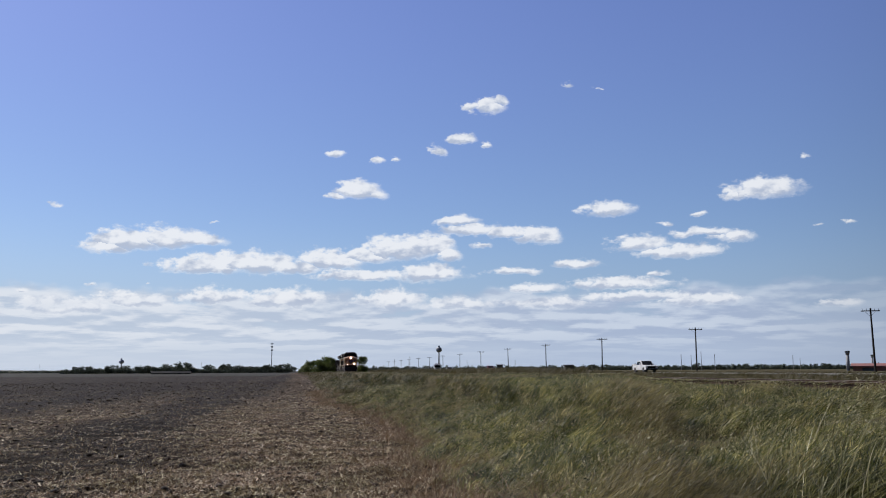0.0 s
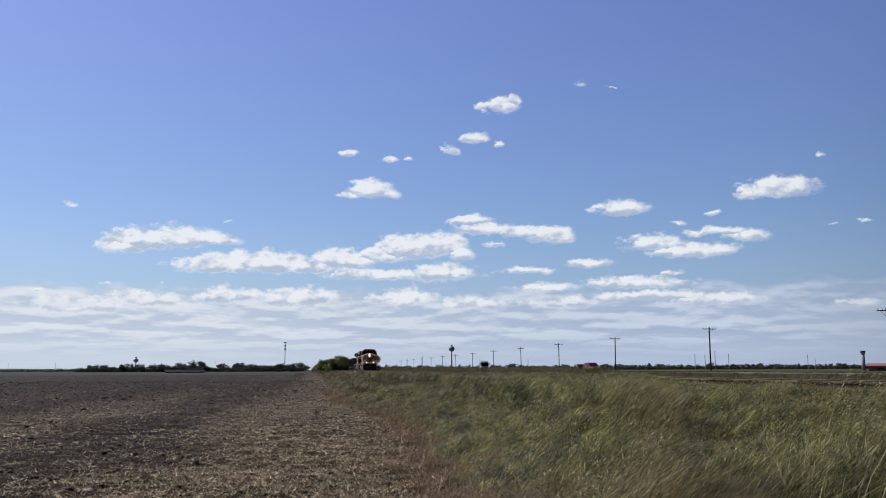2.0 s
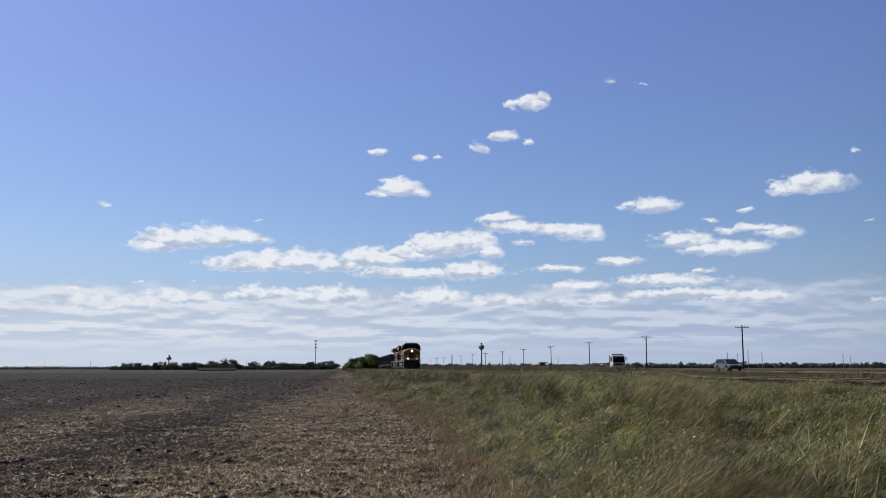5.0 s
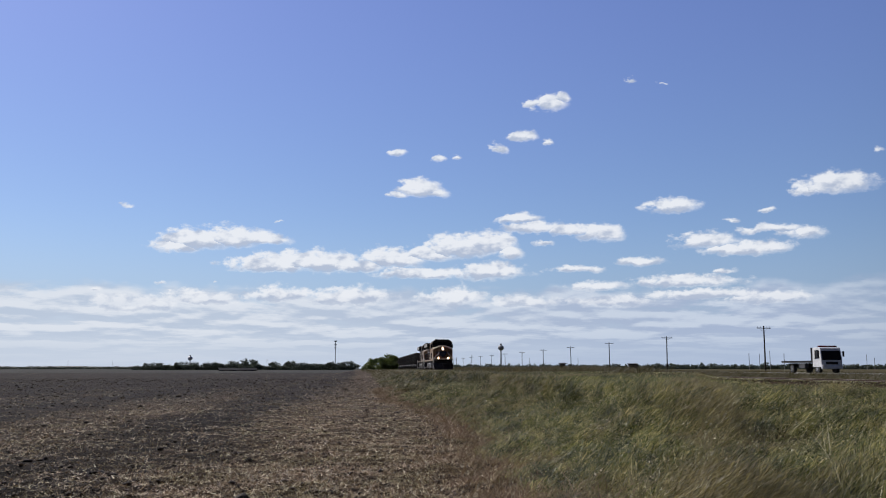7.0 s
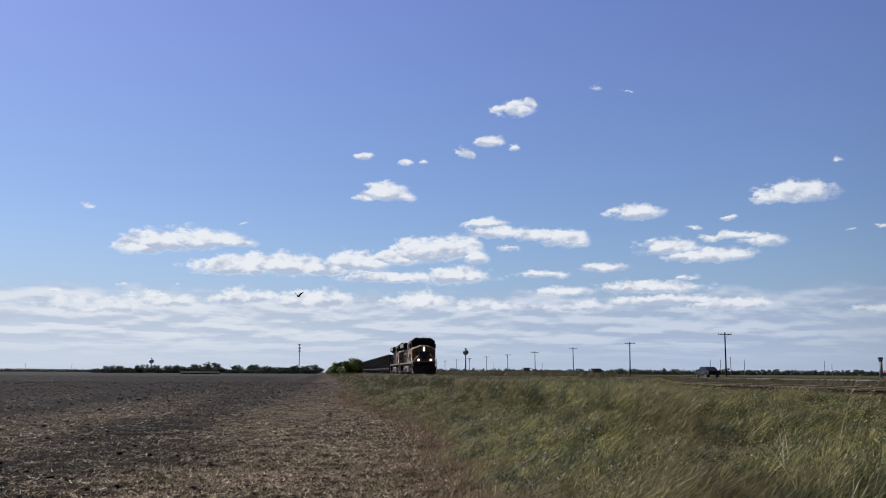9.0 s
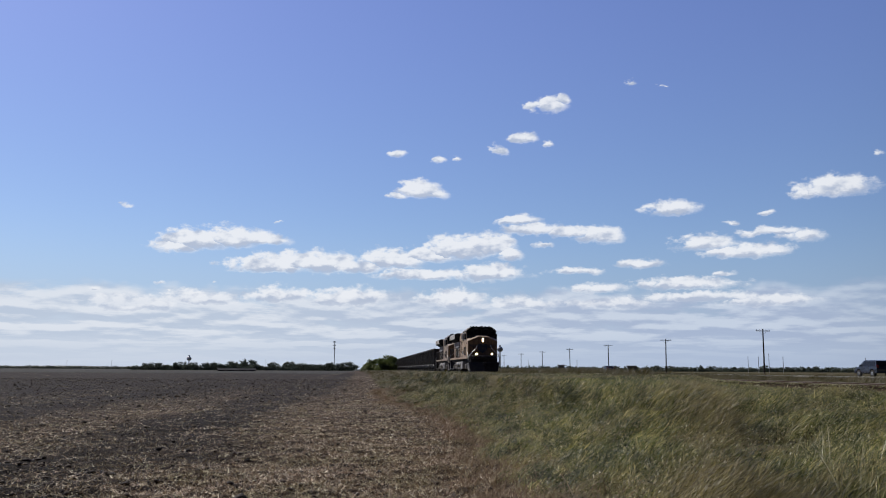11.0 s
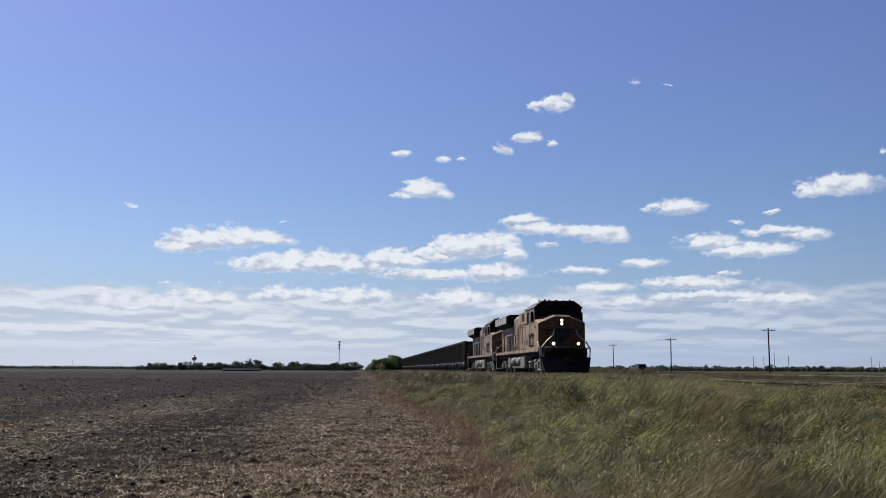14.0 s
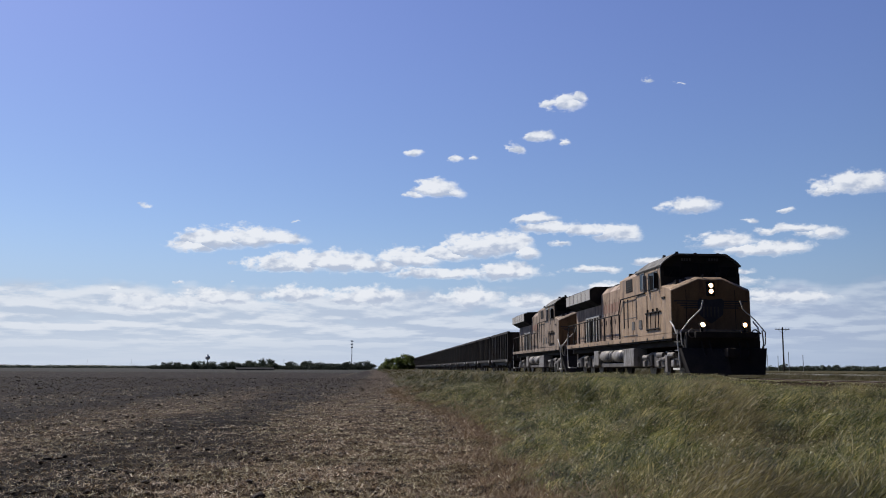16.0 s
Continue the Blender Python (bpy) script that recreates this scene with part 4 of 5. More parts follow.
shed("house", "small dark flat-roofed building beyond the highway", at(17.1, 560, 0.9, -10), 5.0, 7, 3.2, 3.5, DARK_SHEET, DARK_SHEET)
shed("house", "small dark flat-roofed building beyond the highway", at(12.7, 600, 0.9, -10), 4.0, 5, 3.8, 4.1, DARK_SHEET, DARK_SHEET)


def silo_tower(m, height, r, label):
    top = thing("silo_tower", label, "tower", "", m)
    part("shaft", rod((0, 0, -0.3), (0, 0, height * 0.78), r, r * 0.9, 14), SILO_HAZED, top, "", True)
    part("head", rod((0, 0, height * 0.78), (0, 0, height * 0.92), r * 0.9, r * 1.35, 14), SILO_HAZED, top)
    part("cap", rod((0, 0, height * 0.92), (0, 0, height), r * 1.4, r * 1.4, 14), SHED_WALL, top)
    return top


silo_tower(at(33.6, 235, 1.0), 4.75, 0.42, "grey silo tower with a flared head beside the barn")
silo_tower(at(34.9, 520, 1.0), 7.6, 0.5, "pale distant silo tower behind the barn")


def thin_post(azimuth, distance, height):
    top = thing("far_post", "thin grey post on the horizon", "post", "posts on the horizon", at(azimuth, distance, 0.9))
    part("post", rod((0, 0, -0.2), (0, 0, height), 0.17, 0.13, 6), GALVANISED, top)
    part("cap", rod((0, 0, height), (0, 0, height + 0.4), 0.2, 0.16, 6), GALVANISED, top)


for a, d, h in ((24.1, 520, 8.5), (24.7, 520, 8.0), (25.3, 520, 10.0), (26.1, 500, 8.0), (30.6, 620, 9.0), (31.0, 640, 7.0), (33.6, 700, 10.5),
                (5.9, 700, 9.0), (6.9, 640, 10.0), (10.6, 760, 9.0), (13.7, 600, 7.0), (-15.4, 1100, 9.0), (-13.2, 1200, 8.0), (-6.2, 980, 9.5), (-4.6, 980, 9.0), (-17.9, 1300, 10)):
    thin_post(a, d, h)


# ---------------------------------------------------------------- the locomotives
def rail_truck(parent, y, axles, base, r, mat, long):
    """A bogie: side frames with journal boxes and springs, and its wheelsets, which turn."""
    half = base / 2
    for s in (-1, 1):
        x0, x1 = (0.98, 1.16) if s > 0 else (-1.16, -0.98)
        outline = [(-half - 0.55, 0.52), (-half - 0.1, 0.38), (-half * 0.55, 0.46), (0, 0.34), (half * 0.55, 0.46), (half + 0.1, 0.38), (half + 0.55, 0.52),
                   (half + 0.55, 0.82), (half * 0.6, 0.98), (-half * 0.6, 0.98), (-half - 0.55, 0.82)]
        frame_part = part("side_frame", along_x([(y + a, z) for a, z in outline], x0, x1, None, 0.02), mat, parent)
        for k in range(axles):
            yy = y - half + base * k / (axles - 1)
            xx = s * 1.17
            part("journal_box", box(xx - 0.09, xx + 0.09, yy - 0.17, yy + 0.17, 0.40, 0.66, 0.05), TRUCK_SILVER if long else mat, frame_part)
        for k in range(axles - 1):
            yy = y - half + base * (k + 0.5) / (axles - 1)
            bm = bmesh.new()
            for d in (-0.14, 0.14):
                rod((s * 1.19, yy + d, 0.46), (s * 1.19, yy + d, 0.9), 0.085, None, 10, bm)
            part("spring", bm, UNDER_GREY, frame_part)
        if long:
            part("brake_cylinder", rod((s * 1.25, y - half * 0.52, 0.86), (s * 1.25, y - half * 0.1, 0.86), 0.12, None, 12), mat, frame_part)
    wheels = []
    for k in range(axles):
        yy = y - half + base * k / (axles - 1)
        bm = rod((-0.9, 0, 0), (0.9, 0, 0), 0.09, None, 12)
        for s in (-1, 1):
            rod((s * 0.70, 0, 0), (s * 0.83, 0, 0), r, r * 0.985, 28, bm)
            rod((s * 0.67, 0, 0), (s * 0.70, 0, 0), r + 0.028, None, 28, bm)
            rod((s * 0.83, 0, 0), (s * 0.86, 0, 0), r * 0.34, None, 16, bm)
            for h in range(3):
                a = h * 2.094
                rod((s * 0.825, math.cos(a) * r * 0.62, math.sin(a) * r * 0.62), (s * 0.835, math.cos(a) * r * 0.62, math.sin(a) * r * 0.62), r * 0.12, None, 8, bm)
        w = part("wheelset", bm, WHEEL_STEEL, parent)
        w.location = (0, yy, r)
        wheels.append((w, (0, yy, r)))
    return wheels


def locomotive(label):
    """Six-axle freight locomotive, nose at y 0, rails at z 0, running towards -y."""
    top = thing("locomotive", label, "locomotive", "locomotives of the train")

    def flank(s, a, b, y0, y1, z0, z1, bevel=0.0, bm=None):
        """A box on one flank, between two distances from the middle."""
        return box(min(s * a, s * b), max(s * a, s * b), y0, y1, z0, z1, bevel, bm)

    # frame and walkways
    part("underframe", box(-1.2, 1.2, -0.9, 18.55, 1.18, 1.50, 0.03), BLACK_STEEL, top)
    for s in (-1, 1):
        sill = part("side_sill", flank(s, 1.36, 1.55, 0.0, 18.5, 1.46, 1.655, 0.012), YELLOW, top, "yellow walkway sill")
        # Black strip added under the sill to draw its shadow.
        part("sill_shadow_strip", flank(s, 1.30, 1.50, 0.1, 18.45, 1.40, 1.46), BLACK_STEEL, sill)
        for k in range(9):
            part("jacking_lug", flank(s, 1.5, 1.57, 0.9 + k * 2.05, 1.05 + k * 2.05, 1.47, 1.56, 0.01), UNDER_GREY, sill)
    part("walkway", box(-1.5, 1.5, -0.95, 18.6, 1.60, 1.66), BLACK_STEEL, top)

    # nose: full width, its roof peaked, sloping up to the windscreen
    def nose_ring(y, side, mid, w=1.54):
        return [(-w, y, 1.66), (-w, y, side), (-0.50, y, mid), (0.50, y, mid), (w, y, side), (w, y, 1.66)]
    nose = part("nose", loft([nose_ring(0.0, 3.26, 3.70), nose_ring(0.16, 3.36, 3.80), nose_ring(1.15, 3.55, 3.92, 1.55)], None, 0.03), YELLOW, top)
    for a, b in ((-1.2, -0.75), (-0.9, -0.55), (0.55, 0.62)):
        part("roof_fitting", box(a, a + 0.14, 0.55 + b * 0.2, 0.75 + b * 0.2, 3.52 + 0.2 * (1.2 + a), 3.72 + 0.2 * (1.2 + a), 0.02), ROOF_GREY, nose)
    # Added sheet that carries the shade of the nose front in its colour.
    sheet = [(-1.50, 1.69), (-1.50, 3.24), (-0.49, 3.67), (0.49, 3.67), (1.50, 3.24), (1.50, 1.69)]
    part("front_shade_sheet", along_y(sheet, -0.006, 0.02), YELLOW_SHADED, nose, "front sheet of the nose, orange-yellow with shade painted in")
    part("bell_stub", rod((-0.25, 0.12, 3.72), (-0.22, 0.12, 3.90), 0.022, 0.03, 8), UNDER_GREY, nose)
    part("number_light", box(-0.17, 0.17, -0.05, 0.03, 3.06, 3.62, 0.04), ROOF_GREY, nose)
    for z in (3.24, 3.46):
        lamp = part("headlight", rod((0, -0.02, z), (0, -0.09, z), 0.115, 0.12, 20), BLACK_STEEL, top)
        part("reflector", rod((0, -0.088, z), (0, -0.092, z), 0.092, 0.092, 20), LAMP_RIM, lamp, "warm glowing reflector bowl")
        part("lens", rod((0, -0.090, z), (0, -0.094, z), 0.070, 0.070, 18), LAMP_GLOW, lamp, "lit warm white headlight lens")
    # winged emblem as plain bars and a plain shield
    for s in (-1, 1):
        for k in range(4):
            z = 2.87 - k * 0.085
            a, b = 0.46, 1.42 - k * 0.12
            part("emblem_bar", flank(s, a, b, -0.012, 0.012, z - 0.022, z + 0.022), NAVY, nose)
    shield = [(-0.52, 2.86), (-0.42, 2.97), (0, 2.92), (0.42, 2.97), (0.52, 2.86), (0.46, 2.35), (0, 2.02), (-0.46, 2.35)]
    part("emblem_shield", along_y(shield, -0.016, 0.01), NAVY, nose)
    for k in range(5):
        x = -0.28 + k * 0.14
        part("emblem_stripe", box(x - 0.028, x + 0.028, -0.021, -0.014, 2.26, 2.66), UNDER_GREY, nose)
    part("nose_base", box(-1.40, 1.40, -0.035, 0.06, 1.67, 1.80, 0.02), YELLOW_DUSTY, nose, "dusty ledge under the nose")
    for x in (-0.95, 0.95):
        part("nose_seam", box(x - 0.012, x + 0.012, -0.008, 0.01, 1.82, 3.30), ROOF_GREY, nose)

    # cab
    def cab_ring(y, drop=0.0):
        return [(-1.55, y, 1.66), (-1.57, y, 4.33 - drop), (-1.40, y, 4.49 - drop), (-1.02, y, 4.74 - drop), (1.02, y, 4.74 - drop), (1.40, y, 4.49 - drop), (1.57, y, 4.33 - drop), (1.55, y, 1.66)]
    cab = part("cab", loft([cab_ring(1.10, 0.02), cab_ring(4.35, 0.06)], None, 0.02), YELLOW, top)
    roof = [(-1.60, 4.29), (-1.62, 4.345), (-1.43, 4.53), (-1.04, 4.80), (1.04, 4.80), (1.43, 4.53), (1.62, 4.345), (1.60, 4.29), (1.405, 4.495), (1.02, 4.735), (-1.02, 4.735), (-1.405, 4.495)]
    part("cab_roof", along_y(roof, 0.88, 4.30), CAB_ROOF, top, "weathered grey cab roof with a visor edge")
    screen = [(-1.55, 3.42), (-1.575, 4.31), (-1.41, 4.48), (-1.02, 4.72), (1.02, 4.72), (1.41, 4.48), (1.575, 4.31), (1.55, 3.42), (0.62, 3.80), (-0.62, 3.80)]
    part("cab_front", along_y(screen, 1.03, 1.11), ROOF_GREY, cab, "dark cab front under the visor")
    for a, b in ((-1.44, -0.82), (-0.74, -0.05), (0.05, 0.74), (0.82, 1.44)):
        part("windscreen", box(a, b, 1.0, 1.035, 3.90, 4.30 if abs(a + b) > 1.6 else 4.44, 0.012), DARK_GLASS, cab)
        part("wiper", rod((a * 0.7 + b * 0.3, 0.985, 3.88), (a * 0.4 + b * 0.6, 0.985, 4.22), 0.012, None, 6), BLACK_STEEL, cab)
    for s in (-1, 1):
        part("number_board", box(s * 0.55 - 0.27, s * 0.55 + 0.27, 0.975, 1.01, 4.49, 4.66), BLACK_STEEL, cab)
        for k in range(4):
            part("number_bar", box(s * 0.55 - 0.20 + k * 0.105, s * 0.55 - 0.135 + k * 0.105, 0.955, 0.98, 4.52, 4.63), UNDER_GREY, cab)
        for y0, y1, z0, z1 in ((1.45, 2.55, 3.46, 4.14), (3.12, 3.72, 3.60, 4.24)):
            part("side_window", flank(s, 1.55, 1.582, y0, y1, z0, z1, 0.01), DARK_GLASS, cab)
            rim = bmesh.new()
            for za, zb, ya, yb in ((z0 - 0.04, z0, y0 - 0.04, y1 + 0.04), (z1, z1 + 0.04, y0 - 0.04, y1 + 0.04), (z0, z1, y0 - 0.04, y0), (z0, z1, y1, y1 + 0.04)):
                flank(s, 1.55, 1.592, ya, yb, za, zb, 0, rim)
            part("window_frame", rim, UNDER_GREY, cab)
        mirror = part("mirror", flank(s, 1.64, 1.80, 2.60, 2.66, 3.40, 4.10, 0.02), WING_GREY, cab)
        for z in (3.5, 4.0):
            part("mirror_arm", rod((s * 1.55, 2.72, z), (s * 1.70, 2.64, z), 0.014, None, 6), BLACK_STEEL, mirror)
        part("wind_deflector", flank(s, 1.58, 1.74, 1.36, 1.40, 3.46, 4.08, 0.01), DARK_GLASS, cab)
        part("cab_door", flank(s, 1.555, 1.575, 2.86, 3.02, 1.80, 3.30, 0.004), YELLOW_DUSTY, cab)
        # the frame of grab irons below the windows
        irons = bmesh.new()
        for y in (1.35, 1.75, 2.35, 2.9):
            rod((s * 1.60, y, 1.86), (s * 1.60, y, 2.56), 0.02, None, 6, irons)
        rod((s * 1.60, 1.12, 2.56), (s * 1.60, 3.06, 2.56), 0.03, None, 6, irons)
        rod((s * 1.60, 1.30, 1.90), (s * 1.60, 2.95, 1.90), 0.03, None, 6, irons)
        for y in (1.5, 2.05, 2.75):
            rod((s * 1.60, y, 2.56), (s * 1.60, y, 2.70), 0.035, None, 6, irons)
        part("grab_irons", irons, BLACK_STEEL, cab)
        part("vent_plate", flank(s, 1.56, 1.585, 0.62, 0.98, 3.02, 3.09), BLACK_STEEL, nose)
    # roof gear
    for x, y, h in ((-0.8, 1.3, 0.10), (-0.45, 1.6, 0.07), (0.0, 1.45, 0.08), (0.5, 1.6, 0.06), (0.3, 2.6, 0.14), (-0.95, 2.4, 0.10), (0.85, 1.25, 0.05)):
        part("antenna", rod((x, y, 4.78), (x, y, 4.82 + h), 0.09, 0.06, 8), ROOF_GREY, top)
    bm = bmesh.new()
    for k in range(3):
        rod((0.9 + k * 0.1, 3.2, 4.82), (0.9 + k * 0.1, 2.75 - 0.1 * k, 4.82), 0.035, 0.075, 8, bm)
    part("horn", bm, ROOF_GREY, top)
    part("air_conditioner", box(-0.55, 0.55, 3.3, 4.2, 4.72, 4.86, 0.05), ROOF_GREY, top)

    # long hood in three lengths, each with its doors
    def hood(y0, y1, w, side, mid, name, mat=YELLOW):
        outline = [(-w, 1.66), (-w, side), (-w * 0.72, mid), (w * 0.72, mid), (w, side), (w, 1.66)]
        return part(name, along_y(outline, y0, y1, None, 0.02), mat, top)
    aux = hood(4.36, 7.20, 1.50, 4.28, 4.55, "auxiliary_cab")
    engine = hood(7.21, 12.50, 1.02, 4.12, 4.42, "engine_hood", YELLOW_WORN)
    rear = hood(12.51, 18.2, 1.04, 3.70, 4.2, "radiator_cab", YELLOW_WORN)
    for s in (-1, 1):
        grille = part("inverter_grille", flank(s, 1.49, 1.515, 5.12, 6.12, 3.66, 4.22, 0.01), BLACK_STEEL, aux)
        for k in range(5):
            part("grille_slat", flank(s, 1.51, 1.525, 5.15, 6.09, 3.70 + k * 0.10, 3.735 + k * 0.10), ROOF_GREY, grille)
        for y0, y1, z0, z1 in ((4.45, 5.05, 1.75, 3.30), (5.15, 5.80, 1.75, 3.30), (5.95, 6.55, 1.75, 3.30), (6.62, 7.12, 1.75, 3.75)):
            part("hood_door", flank(s, 1.495, 1.515, y0, y1, z0, z1, 0.006), YELLOW, aux)
        for y, z in ((4.50, 2.40), (5.86, 2.10), (6.46, 2.10)):
            part("door_gap", flank(s, 1.505, 1.535, y - 0.05, y + 0.05, z, 3.36), BLACK_STEEL, aux)
        for y in (3.85, 5.05):
            part("step_recess", flank(s, 1.575 if y < 4.3 else 1.51, 1.585 if y < 4.3 else 1.53, y - 0.2, y + 0.2, 1.98, 2.34, 0.01), UNDER_GREY, aux)
        frame_bars = bmesh.new()
        for y0, y1, z0, z1 in ((4.40, 6.60, 1.74, 1.77), (4.40, 6.60, 2.50, 2.53)):
            flank(s, 1.51, 1.525, y0, y1, z0, z1, 0, frame_bars)
        part("panel_seam", frame_bars, UNDER_GREY, aux)
        # handrail: high along the wide hood, then down to walkway height
        line = part("side_handrail", pipe([(s * 1.60, 3.1, 3.42), (s * 1.60, 6.70, 3.42), (s * 1.56, 7.25, 2.78), (s * 1.50, 18.3, 2.76)], 0.028), BLACK_STEEL, top, "dark walkway handrail")
        for k in range(9):
            y = 7.3 + k * 1.36
            part("stanchion", rod((s * 1.51, y, 1.64), (s * 1.52, y, 2.78), 0.038, None, 6), BLACK_STEEL, line)
        for k in range(6):
            y0 = 7.35 + k * 0.85
            part("hood_door", flank(s, 1.015, 1.04, y0, y0 + 0.78, 1.85, 3.70, 0.008), YELLOW_WORN, engine)
            part("latch", flank(s, 1.04, 1.07, y0 + 0.66, y0 + 0.72, 2.5, 2.72), BLACK_STEEL, engine)
        for k in range(9):
            y0 = 7.6 + k * 0.52
            part("lettering_bar", flank(s, 1.04, 1.05, y0, y0 + 0.34, 3.08, 3.52), LETTER_RED, engine)
        louvre = part("radiator_louvre", flank(s, 1.035, 1.06, 12.6, 15.6, 1.80, 3.0), BLACK_STEEL, rear)
        for k in range(6):
            part("louvre_post", flank(s, 1.06, 1.12, 12.62 + k * 0.56, 12.74 + k * 0.56, 1.75, 3.05, 0.01), WING_GREY, louvre)
        part("louvre_rail", flank(s, 1.06, 1.12, 12.62, 15.6, 2.98, 3.08, 0.01), WING_GREY, louvre)
        for k in range(3):
            y0 = 15.7 + k * 0.82
            part("hood_door", flank(s, 1.035, 1.06, y0, y0 + 0.75, 1.85, 3.2, 0.008), YELLOW_WORN, rear)
    part("exhaust", box(-0.35, 0.35, 8.6, 9.8, 4.40, 4.56, 0.03), ROOF_GREY, engine)
    for y in (7.5, 10.4, 11.6):
        part("roof_hatch", box(-0.7, 0.7, y, y + 0.6, 4.40, 4.50, 0.02), ROOF_GREY, engine)
    part("hood_roof", along_y([(-0.74, 4.42), (0.74, 4.42), (0.72, 4.455), (-0.72, 4.455)], 7.2, 12.4), ROOF_GREY, engine)
    part("cab_rear_roof", along_y([(-1.08, 4.555), (1.08, 4.555), (1.05, 4.59), (-1.05, 4.59)], 4.4, 7.15), ROOF_GREY, aux)
    for y in (4.7, 5.5, 6.5):
        part("lifting_eye", box(-1.2, -1.02, y, y + 0.22, 4.44, 4.60, 0.03), ROOF_GREY, aux)
    # flared radiator wings
    wing = [(-1.06, 3.60), (-1.60, 3.88), (-1.60, 4.40), (-1.32, 4.56), (1.32, 4.56), (1.60, 4.40), (1.60, 3.88), (1.06, 3.60)]
    rad = part("radiator", along_y(wing, 12.52, 18.35, None, 0.02), ROOF_GREY, top, "dark flared radiator wings")
    for s in (-1, 1):
        part("radiator_screen", flank(s, 1.60, 1.615, 12.54, 18.32, 3.88, 4.42), WING_GREY, rad, "pale grey radiator screen")
        for k in range(5):
            part("screen_rib", flank(s, 1.612, 1.63, 13.5 + k * 0.95, 13.53 + k * 0.95, 3.9, 4.4), UNDER_GREY, rad)
    for k in range(3):
        part("radiator_fan", rod((0, 13.7 + k * 1.6, 4.54), (0, 13.7 + k * 1.6, 4.64), 0.62, None, 20), ROOF_GREY, rad)
    # pilot, plough, steps, coupler
    plough = loft([[(-1.60, -1.15, 1.08), (0, -1.42, 1.0), (1.60, -1.15, 1.08), (1.60, -0.85, 1.08), (-1.60, -0.85, 1.08)],
                   [(-1.38, -1.42, 0.12), (0, -1.80, 0.12), (1.38, -1.42, 0.12), (1.38, -0.95, 0.12), (-1.38, -0.95, 0.12)]])
    part("snow_plough", plough, BLACK_STEEL, top)
    part("pilot", box(-1.38, 1.38, -1.12, -0.82, 0.62, 1.66, 0.05), BLACK_STEEL, top)
    part("anticlimber", box(-1.1, 1.1, -1.32, -1.1, 1.44, 1.66, 0.02), BLACK_STEEL, top)
    bm = box(-0.14, 0.14, -1.75, -1.1, 0.78, 1.02, 0.03)
    box(-0.2, 0.12, -1.98, -1.7, 0.74, 1.06, 0.04, bm)
    part("coupler", bm, BLACK_STEEL, top)
    for x in (-0.85, -0.55, 0.55, 0.85):
        part("air_hose", pipe([(x, -1.15, 1.35), (x, -1.30, 1.15), (x * 0.95, -1.38, 0.85), (x * 0.85, -1.45, 0.72)], 0.028, 6), BLACK_STEEL, top)
    for s in (-1, 1):
        case = part("ditch_light", rod((s * 0.79, -1.06, 1.92), (s * 0.79, -1.22, 1.92), 0.105, 0.115, 16), BLACK_STEEL, top)
        part("reflector", rod((s * 0.79, -1.218, 1.92), (s * 0.79, -1.222, 1.92), 0.090, 0.090, 18), LAMP_RIM, case, "warm glowing reflector bowl")
        part("lens", rod((s * 0.79, -1.220, 1.92), (s * 0.79, -1.224, 1.92), 0.068, 0.068, 16), LAMP_GLOW, case, "lit warm white ditch light lens")
        part("bracket", box(s * 0.79 - 0.05, s * 0.79 + 0.05, -1.14, -1.04, 1.66, 1.82), BLACK_STEEL, case)
        steps = part("step_well", flank(s, 1.12, 1.56, -0.82, -0.1, 0.28, 0.36), RAIL_WHITE, top, "white-edged bottom step")
        for z in (0.66, 0.98, 1.30):
            part("step", flank(s, 1.16, 1.52, -0.80, -0.2, z, z + 0.04), UNDER_GREY, steps)
        part("step_edge", pipe([(s * 1.54, -0.84, 0.34), (s * 1.58, -0.86, 0.8), (s * 1.62, -0.84, 1.3), (s * 1.60, -0.80, 1.74)], 0.026), RAIL_WHITE, steps)
        part("front_handrail", pipe([(s * 1.46, -1.06, 1.10), (s * 1.56, -1.12, 1.22), (s * 1.58, -1.12, 1.66), (s * 1.22, -1.10, 2.10), (s * 0.78, -1.08, 2.50), (s * 0.70, -1.06, 2.82)], 0.024), RAIL_WHITE, top, "white front handrail")
        part("grab_rail", pipe([(s * 1.58, -0.60, 1.62), (s * 1.60, -0.45, 1.86), (s * 1.60, -0.05, 2.1)], 0.03), RAIL_WHITE, top)
        loop = [(s * (1.18 + 0.13 * math.cos(a)), -1.15, 1.60 + 0.15 * math.sin(a)) for a in [k * math.pi / 5 for k in range(11)]]
        part("jumper_cable", pipe(loop, 0.024, 6), UNDER_GREY, top)
        part("rear_steps", flank(s, 1.12, 1.5, 18.0, 18.6, 0.35, 0.42), RAIL_WHITE, top)
        part("rear_step_rail", pipe([(s * 1.5, 18.55, 0.4), (s * 1.54, 18.55, 1.7), (s * 1.48, 18.3, 2.76)], 0.024), RAIL_WHITE, top)
    bm = box(-0.9, 0.9, 18.55, 18.85, 0.7, 1.6, 0.03)
    box(-0.14, 0.14, 18.7, 19.1, 0.78, 1.02, 0.03, bm)
    part("rear_pilot", bm, BLACK_STEEL, top)
    # between the bogies: equipment box, air reservoirs, tank
    tank = [(-1.20, 0.62), (-1.0, 0.36), (1.0, 0.36), (1.20, 0.62), (1.20, 1.16), (-1.20, 1.16)]
    part("fuel_tank", along_y(tank, 5.6, 12.1, None, 0.03), BLACK_STEEL, top)
    for s in (-1, 1):
        part("equipment_box", flank(s, 0.9, 1.52, 5.15, 6.75, 0.42, 1.20, 0.03), TRUCK_SILVER, top, "pale grey equipment box")
